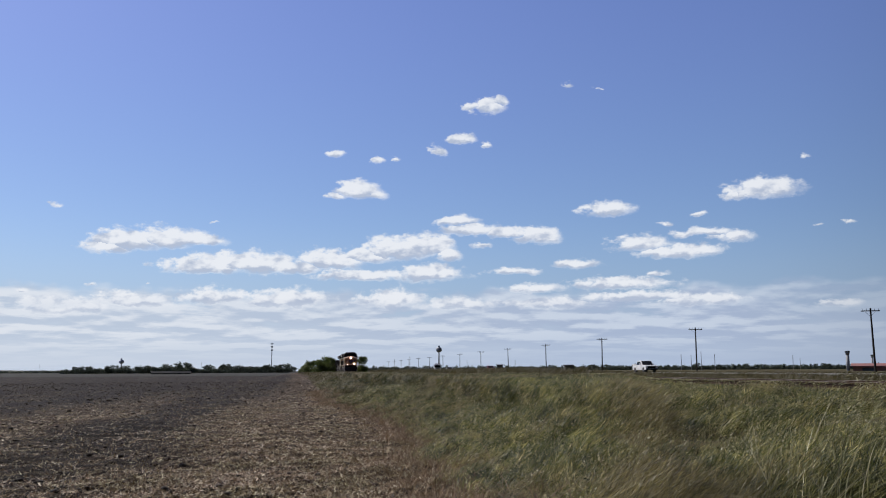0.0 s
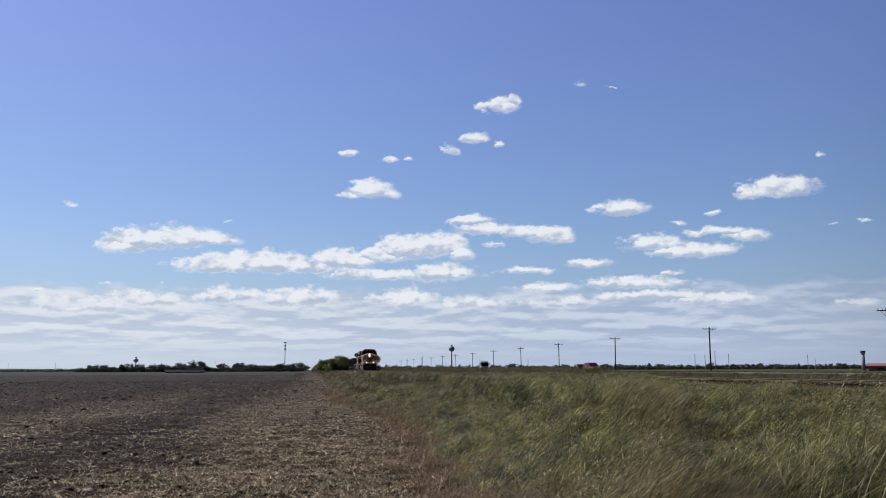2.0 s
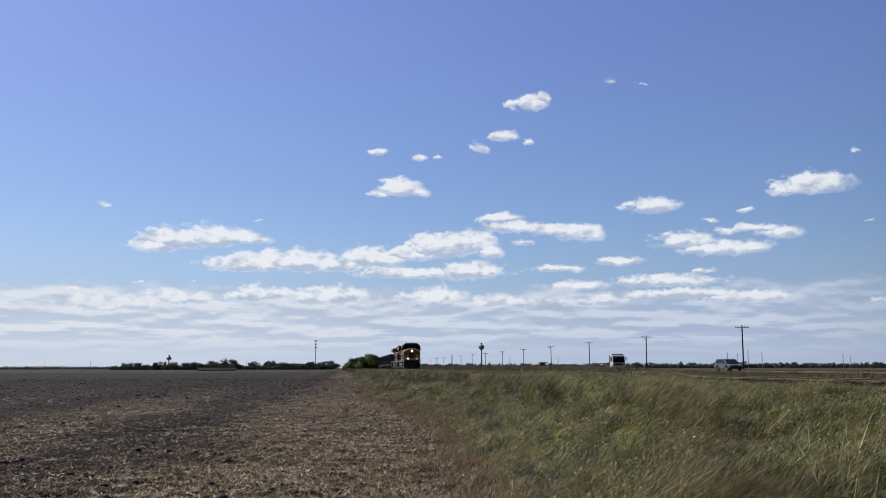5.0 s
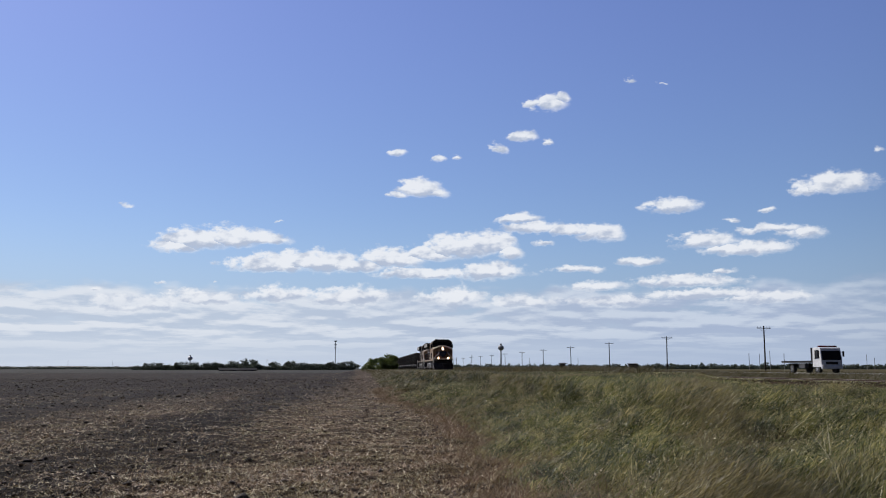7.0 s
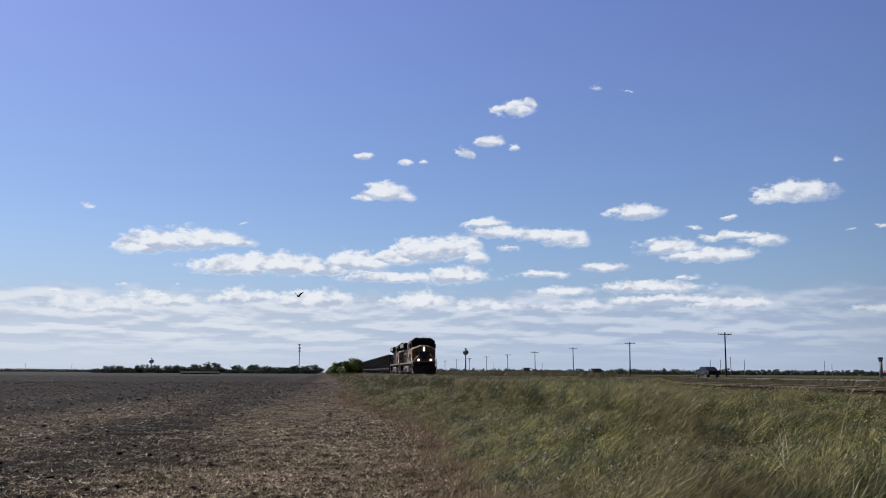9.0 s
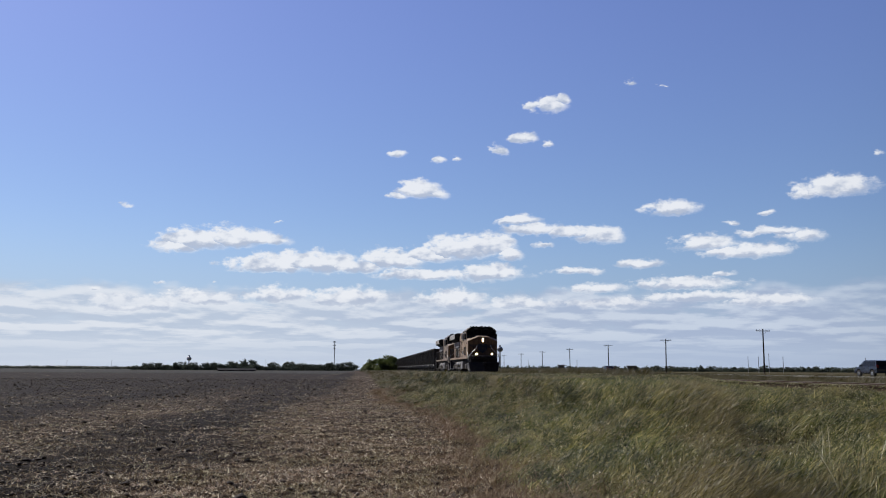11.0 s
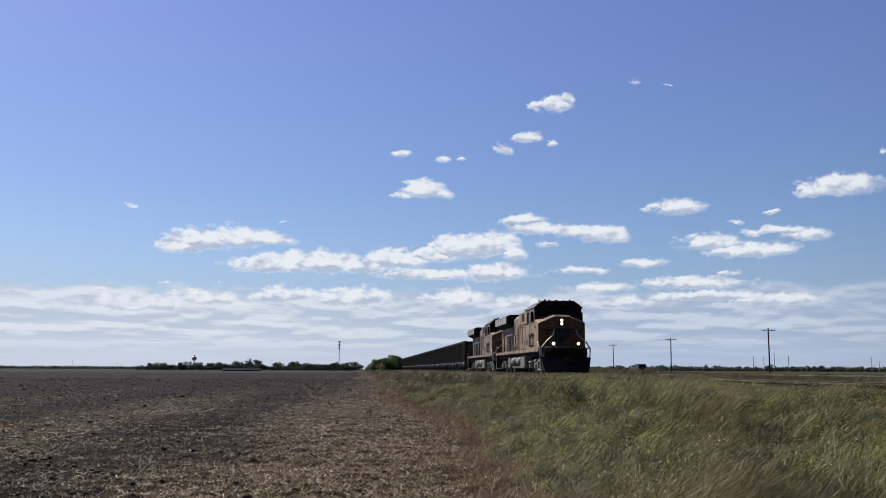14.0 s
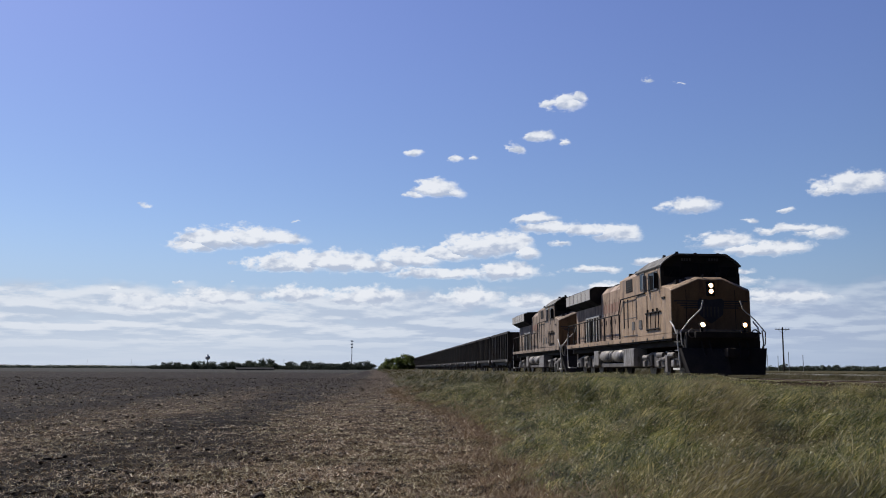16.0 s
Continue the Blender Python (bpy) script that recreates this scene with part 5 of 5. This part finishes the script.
        part("equipment_box", flank(s, 0.9, 1.50, 11.35, 12.3, 0.48, 1.20, 0.03), TRUCK_SILVER, top, "pale grey equipment box")
        part("tank_skirt", flank(s, 1.1, 1.36, 6.7, 11.4, 0.40, 0.58, 0.02), UNDER_GREY, top)
        for y0, y1 in ((6.98, 8.85), (9.20, 11.10)):
            bm = rod((s * 1.24, y0, 0.92), (s * 1.24, y1, 0.92), 0.29, None, 20)
            for y in (y0, y1):
                bmesh.ops.create_uvsphere(bm, u_segments=20, v_segments=10, radius=0.29, matrix=pose(s * 1.24, y, 0.92) @ Matrix.Diagonal((1, 0.35, 1, 1)))
            res = part("air_reservoir", bm, TRUCK_SILVER, top, "dusty silver air reservoir", True)
            for y in (y0 + 0.18, y1 - 0.12):
                part("strap", rod((s * 1.24, y - 0.025, 0.92), (s * 1.24, y + 0.025, 0.92), 0.30, None, 20), BLACK_STEEL, res)
        for y, z in ((0.9, 0.86), (1.9, 0.72), (4.2, 0.80)):
            part("brake_rod", rod((s * 1.24, y - 0.35, z), (s * 1.24, y + 0.35, z), 0.10, None, 10), TRUCK_SILVER, top, "pale dusty brake cylinder")
        part("brake_hanger", flank(s, 1.2, 1.32, 1.30, 1.60, 0.20, 0.85, 0.02), TRUCK_SILVER, top, "pale dusty brake hanger")
    for y in (2.75, 15.3):
        rail_truck(top, y, 3, 3.7, 0.53, UNDER_GREY, True)
    return top


def gondola(label):
    """High-sided open coal wagon, front end at y 0."""
    top = thing("coal_wagon", label, "freight wagon", "wagons of the train")
    h = 3.40
    for s in (-1, 1):
        side = part("side_wall", box(min(s * 1.42, s * 1.48), max(s * 1.42, s * 1.48), 0.5, 11.8, 1.05, h), CAR_BLACK, top)
        for k in range(11):
            y = 0.60 + k * 1.115
            part("rib", box(min(s * 1.475, s * 1.60), max(s * 1.475, s * 1.60), y - 0.07, y + 0.07, 1.08, h - 0.1), CAR_BLACK, side)
        part("top_rail", box(min(s * 1.40, s * 1.62), max(s * 1.40, s * 1.62), 0.45, 11.85, h - 0.12, h + 0.06, 0.015), CAR_BLACK, side)
        part("sill", box(min(s * 1.40, s * 1.62), max(s * 1.40, s * 1.62), 0.45, 11.85, 0.92, 1.12, 0.015), CAR_BLACK, side)
        for y in (1.2, 10.8):
            part("marker_plate", box(min(s * 1.60, s * 1.63), max(s * 1.60, s * 1.63), y, y + 0.32, 0.84, 1.08), RAIL_WHITE, side, "small white plate")
    for y in (0.45, 11.75):
        part("end_wall", box(-1.48, 1.48, y, y + 0.1, 1.0, h), CAR_BLACK, top)
    part("floor_sheet", loft([[(-1.4, 2.8, 0.62), (1.4, 2.8, 0.62), (1.4, 9.6, 0.62), (-1.4, 9.6, 0.62)], [(-1.4, 0.6, 1.15), (1.4, 0.6, 1.15), (1.4, 11.7, 1.15), (-1.4, 11.7, 1.15)]]), CAR_BLACK, top)
    bm = bmesh.new()
    rng = random.Random(8)
    grid = [[bm.verts.new((-1.4 + i * 0.4, 0.6 + j * 0.555, 2.9 + 0.34 * math.sin(math.pi * i / 7) + rng.uniform(-0.06, 0.06))) for i in range(8)] for j in range(21)]
    for a, b in zip(grid, grid[1:]):
        for i in range(7):
            bm.faces.new((a[i], a[i + 1], b[i + 1], b[i]))
    part("coal_load", bm, COAL, top, "heap of black coal")
    bm = box(-0.12, 0.12, -0.15, 0.5, 0.78, 1.02, 0.02)
    box(-0.12, 0.12, 11.8, 12.3, 0.78, 1.02, 0.02, bm)
    part("coupler", bm, WHEEL_STEEL, top)
    for y in (2.1, 10.25):
        rail_truck(top, y, 2, 1.78, 0.46, BLACK_STEEL, False)
    return top


LOCO_STEP, WAGON_STEP, WAGONS = 21.0, 12.45, 19
lead = locomotive("weathered yellow diesel locomotive with lit headlights")
second = copy_thing(lead, pose(0, 0, 0))
second["label"] = "second weathered yellow diesel locomotive with a dusty nose"
first_wagon = gondola("black open coal wagon with ribbed steel sides")
wagons = [first_wagon] + [copy_thing(first_wagon, pose(0, 0, 0)) for _ in range(WAGONS - 1)]


def unlit(ob):
    """The second engine runs with its lamps off, under more dust."""
    dusty = material("dusty_yellow_paint", (0.34, 0.27, 0.215), (0.26, 0.205, 0.165), 0.75, scale=0.9, fine=14, bump=0.06, spots=(0.10, 0.08, 0.062), gloss=0.2)
    for o in ob.children_recursive:
        if o.data.materials and o.data.materials[0] in (YELLOW, YELLOW_WORN):
            o.data = o.data.copy()
            o.data.materials[0] = dusty
    dull = material("unlit_lens", (0.30, 0.30, 0.28), (0.2, 0.2, 0.19), 0.15, bump=0.0)
    for o in ob.children_recursive:
        if o.name.split(".")[0] in ("lens", "reflector"):
            o.data = o.data.copy()
            o.data.materials[0] = dull
            o["label"] = "unlit glass lens"


unlit(second)


# ---------------------------------------------------------------- road traffic
def paint(name, colour, rough=0.25):
    return material(name, colour, tuple(c * 0.85 for c in colour), rough, 0.0, scale=1.0, fine=20, bump=0.02)


TYRE = material("tyre_rubber", (0.02, 0.02, 0.02), (0.035, 0.033, 0.03), 0.85)
CHROME = material("bright_trim", (0.6, 0.6, 0.6), (0.45, 0.45, 0.45), 0.25, 0.9)


def road_wheels(top, spots, r, wide):
    for x, y in spots:
        s = 1 if x > 0 else -1
        w = part("wheel", bmesh.new(), TYRE, top)
        part("tyre", rod((x - s * wide, y, r), (x, y, r), r, None, 20), TYRE, w)
        part("rim", rod((x - s * wide * 0.5, y, r), (x + s * 0.015, y, r), r * 0.62, r * 0.55, 14), CHROME, w)


def shell(top, name, outline, half, inset, mat, shoulder):
    """A car body: a side outline of (y, z) pulled across, drawn in above the shoulder height."""
    def ring(x):
        return [(x * (1 - inset * max(0.0, z - shoulder)), y, z) for y, z in outline]
    return part(name, loft([ring(-half), ring(half)], None, 0.03), mat, top)


def glass_band(top, outline, half, inset, shoulder, front, rear):
    part("side_glass", loft([[(x * (1 - inset * max(0.0, z - shoulder)) , y, z) for y, z in outline] for x in (-half - 0.012, half + 0.012)]), DARK_GLASS, top)
    for quad in (front, rear):
        (y0, z0), (y1, z1) = quad
        a, b = half * (1 - inset * max(0, z0 - shoulder)) - 0.1, half * (1 - inset * max(0, z1 - shoulder)) - 0.1
        d = -0.02 if quad is front else 0.02
        part("windscreen" if quad is front else "rear_glass",
             loft([[(-a, y0 + d, z0), (a, y0 + d, z0), (b, y1 + d, z1), (-b, y1 + d, z1)], [(-a, y0 - d, z0 - 0.03), (a, y0 - d, z0 - 0.03), (b, y1 - d, z1 - 0.03), (-b, y1 - d, z1 - 0.03)]]), DARK_GLASS, top)


HEAD_GLASS = material("car_headlamp_glass", (0.75, 0.75, 0.72), (0.6, 0.6, 0.58), 0.15, bump=0.0)
TAIL_RED = material("tail_lamp_red", (0.20, 0.012, 0.01), (0.14, 0.01, 0.008), 0.2, bump=0.0)


def lamps(top, half, yf, zf, yr, zr):
    for s in (-1, 1):
        part("headlight", box(s * half * 0.75 - 0.2, s * half * 0.75 + 0.2, yf - 0.03, yf + 0.1, zf - 0.09, zf + 0.09, 0.02), HEAD_GLASS, top)
        part("tail_light", box(s * half * 0.85 - 0.09, s * half * 0.85 + 0.09, yr - 0.1, yr + 0.03, zr - 0.16, zr + 0.16, 0.02), TAIL_RED, top)


def arch(y, r, z):
    """The edge of a wheel opening, front to back."""
    return [(y - math.cos(a) * r, max(z, 0.36 + math.sin(a) * r)) for a in [math.pi * k / 8 for k in range(9)]]


def pickup():
    top = thing("pickup_truck", "white crew-cab pickup truck with a dark windscreen", "pickup truck")
    white = paint("white_car_paint", (0.80, 0.80, 0.80))
    shell(top, "body", [(0.0, 0.46)] + arch(1.0, 0.47, 0.42) + arch(4.3, 0.47, 0.42) + [(5.3, 0.46), (5.35, 1.12), (3.55, 1.12), (1.6, 1.17), (0.5, 1.13), (0.12, 1.05), (0, 0.9)], 0.95, 0.10, white, 0.78)
    shell(top, "cab", [(1.45, 1.10), (3.75, 1.10), (3.62, 1.74), (3.4, 1.80), (2.35, 1.81), (2.15, 1.77)], 0.90, 0.16, white, 1.1)
    glass_band(top, [(1.95, 1.18), (3.6, 1.18), (3.52, 1.66), (2.35, 1.68)], 0.905, 0.155, 1.1, ((1.46, 1.15), (2.14, 1.75)), ((3.76, 1.15), (3.64, 1.68)))
    for s in (-1, 1):
        part("bed_side", box(min(s * 0.80, s * 0.93), max(s * 0.80, s * 0.93), 3.8, 5.33, 1.08, 1.30, 0.02), white, top)
        part("mirror", box(min(s * 0.95, s * 1.15), max(s * 0.95, s * 1.15), 1.9, 2.0, 1.2, 1.36, 0.03), white, top)
    part("tailgate", box(-0.85, 0.85, 5.24, 5.35, 0.75, 1.30, 0.02), white, top)
    part("grille", box(-0.6, 0.6, -0.03, 0.06, 0.68, 0.98, 0.02), BLACK_STEEL, top)
    part("bumper", box(-0.92, 0.92, -0.10, 0.08, 0.42, 0.64, 0.04), BLACK_STEEL, top)
    lamps(top, 0.9, 0.02, 0.86, 5.34, 0.98)
    road_wheels(top, [(s * 0.93, y) for s in (-1, 1) for y in (1.0, 4.3)], 0.39, 0.26)
    for ob in top.children_recursive:    # a mid-size truck
        ob.data.transform(Matrix.Scale(0.9, 4))
    return top


def family_car(label, category, colour, tall, length, name="car", boot=False):
    top = thing(name, label, category)
    coat = paint("car_paint", colour)
    k, f = tall / 1.55, length / 4.1
    shell(top, "body", [(0, 0.36)] + arch(0.8 * f, 0.40 * k, 0.34) + arch(3.3 * f, 0.40 * k, 0.34) + [(4.1 * f, 0.38), (4.14 * f, 0.72 * k), (4.06 * f, 0.95 * k), (2.4 * f, 0.99 * k), (1.0 * f, 0.96 * k), (0.4 * f, 0.87 * k), (0.1 * f, 0.77 * k), (0, 0.62 * k)], 0.86, 0.16, coat, 0.66)
    e = 0.5 * f if boot else 0.0         # a boot behind the cabin draws its rear forward
    shell(top, "cabin", [(0.75 * f, 0.92 * k), (4.08 * f - e, 0.92 * k), (3.85 * f - e * 1.9, 1.48 * k), (3.5 * f - e * 1.7, 1.54 * k), (1.9 * f, 1.55 * k), (1.6 * f, 1.50 * k)], 0.84, 0.28, coat, 0.92 * k)
    glass_band(top, [(1.25 * f, 1.0 * k), (3.8 * f - e, 1.0 * k), (3.65 * f - e * 1.8, 1.42 * k), (1.85 * f, 1.44 * k)], 0.845, 0.27, 0.92 * k,
               ((0.78 * f, 0.97 * k), (1.58 * f, 1.47 * k)), ((4.08 * f - e, 1.0 * k), (3.88 * f - e * 1.9, 1.44 * k)))
    part("front_bumper", box(-0.8, 0.8, -0.06, 0.1, 0.3, 0.5, 0.04), BLACK_STEEL, top)
    part("rear_bumper", box(-0.8, 0.8, 4.05 * f, 4.17 * f, 0.34, 0.55, 0.04), coat, top)
    for s in (-1, 1):
        part("mirror", box(min(s * 0.84, s * 1.0), max(s * 0.84, s * 1.0), 1.2 * f, 1.3 * f, 1.0 * k, 1.14 * k, 0.03), coat, top)
    lamps(top, 0.82, 0.05, 0.70 * k, 4.1 * f, 0.95 * k)
    road_wheels(top, [(s * 0.85, y * f) for s in (-1, 1) for y in (0.8, 3.3)], 0.32 * k, 0.2)
    return top


def flatbed():
    top = thing("flatbed_truck", "white cab-over flatbed tow truck with a roof light bar", "truck")
    white = paint("white_truck_paint", (0.74, 0.75, 0.76), 0.35)
    shell(top, "cab", [(0.0, 0.62), (1.75, 0.62), (1.75, 2.50), (1.55, 2.58), (0.35, 2.56), (0.22, 2.45), (0.02, 1.45)], 1.08, 0.03, white, 1.5)
    glass_band(top, [(0.38, 1.50), (1.30, 1.42), (1.30, 2.30), (0.52, 2.32)], 1.075, 0.028, 1.5, ((0.01, 1.34), (0.24, 2.44)), ((1.77, 1.6), (1.77, 2.2)))
    part("grille", box(-0.62, 0.62, -0.05, 0.04, 0.90, 1.14, 0.02), BLACK_STEEL, top)
    part("bumper", box(-1.08, 1.08, -0.12, 0.12, 0.45, 0.78, 0.04), white, top)
    bar = part("light_bar", box(-0.95, 0.95, 0.6, 0.95, 2.60, 2.66, 0.02), BLACK_STEEL, top)
    for k in range(6):
        part("beacon", box(-0.9 + k * 0.31, -0.65 + k * 0.31, 0.62, 0.93, 2.655, 2.75, 0.02), TAIL_RED, bar, "red beacon lens")
    part("headboard", box(-1.1, 1.1, 1.95, 2.03, 1.1, 2.55), DARK_SHEET, top)
    part("deck", box(-1.15, 1.15, 2.05, 8.3, 1.06, 1.24, 0.02), DARK_SHEET, top)
    part("deck_edge", box(-1.17, 1.17, 2.05, 8.32, 1.20, 1.27, 0.01), BLACK_STEEL, top)
    part("chassis", box(-0.45, 0.45, 0.6, 8.0, 0.55, 1.02, 0.02), BLACK_STEEL, top)
    for s in (-1, 1):
        part("mirror", box(min(s * 1.22, s * 1.40), max(s * 1.22, s * 1.40), 0.12, 0.2, 1.65, 2.2, 0.03), BLACK_STEEL, top)
        part("mirror_arm", rod((s * 1.05, 0.3, 2.1), (s * 1.3, 0.16, 2.1), 0.02, None, 6), BLACK_STEEL, top)
        part("toolbox", box(min(s * 0.7, s * 1.12), max(s * 0.7, s * 1.12), 3.3, 4.5, 0.5, 1.0, 0.03), DARK_SHEET, top)
        part("headlight", box(s * 0.82 - 0.17, s * 0.82 + 0.17, -0.14, 0.0, 0.66, 0.84, 0.02), HEAD_GLASS, top)
    road_wheels(top, [(s * 1.05, y) for s in (-1, 1) for y in (0.95, 6.2)], 0.45, 0.32)
    return top


white_pickup = pickup()
red_car = family_car("bright red hatchback car with a dark windscreen", "car", (0.24, 0.012, 0.02), 1.55, 4.0)
tow_truck = flatbed()
brown_car = family_car("dark maroon sedan car driving away", "car", (0.022, 0.009, 0.011), 1.46, 4.7, "car", True)
grey_car = family_car("small dark grey car with dark windows", "car", (0.12, 0.12, 0.125), 1.5, 4.3)
black_suv = family_car("dark blue-black utility vehicle driving away", "car", (0.02, 0.022, 0.032), 1.62, 3.9, "suv")


# ---------------------------------------------------------------- the bird and the blowing stalks
def bird():
    top = thing("bird", "small black bird flapping over the field", "bird")
    feathers = material("black_feathers", (0.015, 0.014, 0.014), (0.03, 0.028, 0.026), 0.6)
    bm = bmesh.new()
    bmesh.ops.create_uvsphere(bm, u_segments=12, v_segments=8, radius=0.06, matrix=Matrix.Diagonal((0.85, 2.0, 0.8, 1)))
    bmesh.ops.create_uvsphere(bm, u_segments=10, v_segments=6, radius=0.036, matrix=pose(0, -0.13, 0.015))
    part("body", bm, feathers, top, "", True)
    part("beak", rod((0, -0.155, 0.012), (0, -0.205, 0.004), 0.012, 0.002, 6), feathers, top)
    part("tail", loft([[(-0.02, 0.10, 0.0), (0.02, 0.10, 0.0), (0.02, 0.10, 0.012), (-0.02, 0.10, 0.012)], [(-0.055, 0.27, 0.0), (0.055, 0.27, 0.0), (0.055, 0.27, 0.008), (-0.055, 0.27, 0.008)]]), feathers, top)
    wings = []
    for s in (-1, 1):
        rows = [(0.0, -0.07, 0.09), (0.12, -0.10, 0.08), (0.24, -0.05, 0.07), (0.33, 0.02, 0.06)]
        sections = [[(s * x, a, 0.006), (s * x, b, 0.0), (s * x, b, 0.006), (s * x, a, 0.016)] for x, a, b in rows]
        w = part("wing", loft(sections), feathers, top)
        w.location = (s * 0.035, 0, 0.02)
        wings.append((w, s))
    return top, wings


black_bird, bird_wings = bird()


def tall_stalks(x, y, seed, height, mat, label, wide=0.008):
    """A tuft of long seeding stalks that rocks in the wind."""
    rng = np.random.default_rng(seed)
    n = 46
    fx, fy = rng.normal(0, 0.11, n), rng.normal(0, 0.11, n)
    tall = height * rng.uniform(0.5, 1.05, n)
    ob = blades("tall_grass_tuft", fx, fy, np.zeros(n), tall, np.full(n, wide) * rng.uniform(0.6, 1.4, n), tall * rng.uniform(0.5, 1.5, n), WIND + rng.normal(0, 0.9, n), mat,
                label, "grass", 4, kind="")
    ob["group"] = "tall grass tufts"
    z = float(ground_height(np.array([x]), np.array([y]))[0])
    return ob, (x, y, z - 0.03)


def reed(x, y, seed):
    """Long reeds with feathery heads that bow in the wind."""
    rng = np.random.default_rng(seed)
    n = 7
    fx, fy = rng.normal(0, 0.12, n), rng.normal(0, 0.12, n)
    z = float(ground_height(np.array([x]), np.array([y]))[0])
    tall = (1.72 - z) * rng.uniform(0.78, 1.08, n)
    lean, way = tall * rng.uniform(0.25, 0.5, n), WIND + rng.normal(0, 0.25, n)
    xs, ys, zs, hs, ls, ws, wd = [fx], [fy], [np.zeros(n)], [tall], [lean], [way], [np.full(n, 0.011)]
    for s in np.linspace(0.62, 0.98, 11):        # the plume: short hairs along the upper stalk
        for _ in range(3):
            xs.append(fx + np.cos(way) * lean * s ** 1.5)
            ys.append(fy + np.sin(way) * lean * s ** 1.5)
            zs.append(tall * s * (1 - 0.12 * s))
            hs.append(np.full(n, 0.05) * rng.uniform(0.2, 1.0, n))
            ls.append(np.full(n, 0.10) * rng.uniform(0.5, 1.3, n))
            ws.append(way + rng.normal(0, 0.6, n))
            wd.append(np.full(n, 0.010))
    ob = blades("reed_tuft", *[np.concatenate(v) for v in (xs, ys, zs, hs, wd, ls, ws)], STALK, "tall pale reeds with feathery heads in the wind", "reeds", 4, kind="")
    ob["group"] = "reeds on the bank"
    return ob, (x, y, z - 0.02)


tufts = [reed(math.sin(radians(a)) * d, math.cos(radians(a)) * d, 300 + k) for k, (a, d) in enumerate(((32.2, 9.2), (33.6, 8.6), (34.6, 9.6), (31.6, 11.0)))]
for k, (a, d) in enumerate(((29.5, 9.5), (30.6, 10.2), (28.3, 11.0), (31.2, 8.9), (27.0, 10.6), (32.4, 10.4))):
    tufts.append(tall_stalks(math.sin(radians(a)) * d, math.cos(radians(a)) * d, 200 + k, 0.8, STALK, "tall tuft of pale broad grass bowing in the wind", 0.016))
spot = random.Random(12)
for k in range(60):
    yy = 9.5 + 22 * spot.random() ** 1.5
    xx = min(8.6, 2.6 + spot.random() * yy * 0.42)
    yy = max(yy, 1.5 * xx)
    tufts.append(tall_stalks(xx, yy, 100 + k, spot.uniform(0.35, 0.6), STALK if k % 4 else GRASS, "tuft of pale grass stalks blowing in the wind"))


# ---------------------------------------------------------------- what moves
def motions():
    speed, nose_at_end = 11.75, 32.45

    def ride(ob, back):
        turned = pose(0, 0, 0, 0, 0, TRACK_TURN)
        walk(ob, [(t, turned @ pose(TRACK_X, nose_at_end + back + speed * (16 - t), RAIL_TOP)) for t in (0.0, 16.0)])

    ride(lead, 0.0)
    ride(second, LOCO_STEP)
    start = 2 * LOCO_STEP - 0.4
    for k, wagon in enumerate(wagons):
        ride(wagon, start + k * WAGON_STEP)
    # wheelsets roll without slipping
    for ob, r in [(lead, 0.53), (second, 0.53), (wagons[0], 0.46), (wagons[1], 0.46)]:
        for w in ob.children:
            if w.name.split(".")[0] == "wheelset":
                place = w.location.copy()
                walk(w, [(f / 30, pose(*place, math.degrees(speed * f / 30 / r))) for f in range(0, 481)])
    lane_in, lane_out, z = 46.0, 50.4, ROAD_Z + 0.08
    for ob, t0, y0, v in ((white_pickup, 0.0, 112.2, 36.9), (red_car, 3.0, 106.4, 35.5), (tow_truck, 6.0, 114.8, 30.9), (grey_car, 3.0, 170.1, 34.8)):
        walk(ob, [(t, pose(lane_in, y0 - v * (t - t0), z)) for t in (0.0, 16.0)])
    for ob, t0, y0, v in ((brown_car, 8.0, 83.0, 33.1), (black_suv, 11.3, 93.7, 26.0)):
        walk(ob, [(t, pose(lane_out, y0 + v * (t - t0), z, 0, 0, 180)) for t in (0.0, 16.0)])
    # the bird starts from the grass, crosses ahead of the train and leaves over the field
    route = [(0.0, 19.0, 118.0, 1.3), (7.2, 19.0, 118.0, 1.3), (7.5, 17.4, 114.0, 2.6), (7.9, 13.5, 104.1, 4.0), (8.1, 10.4, 94.4, 4.4), (8.3, 7.0, 84.6, 4.8), (8.5, 4.0, 74.8, 5.3),
             (8.7, 1.3, 64.9, 5.6), (8.9, -0.8, 54.8, 5.8), (9.0, -1.8, 49.8, 5.8), (9.1, -2.8, 45.7, 5.8), (9.2, -3.6, 41.6, 5.7), (9.6, -9.0, 32.0, 6.4), (10.2, -22.0, 22.0, 8.0), (16.0, -150.0, -60.0, 22.0)]
    walk(black_bird, [(t, pose(x, y, z, -6, 0, -24)) for t, x, y, z in route])
    for w, s in bird_wings:
        place, rows = w.location.copy(), [(0.0, pose(*w.location, 0, s * -8, 0))]
        for k in range(90):
            rows.append((7.4 + k * 0.0667, pose(*place, 0, s * (-8 - 34 * math.sin(k * 1.9)), 0)))
        rows.append((16.0, pose(*place, 0, s * -8, 0)))
        walk(w, rows)
    for k, (ob, place) in enumerate(tufts):
        rng = random.Random(500 + k)
        a, b = rng.uniform(0, 6), rng.uniform(0, 6)
        rows = [(t * 0.4, pose(*place, 2.0 * math.sin(t * 1.3 + a), 5 + 5 * math.sin(t * 0.9 + b) + 3 * math.sin(t * 2.1 + a), 0)) for t in range(41)]
        walk(ob, rows)


motions()
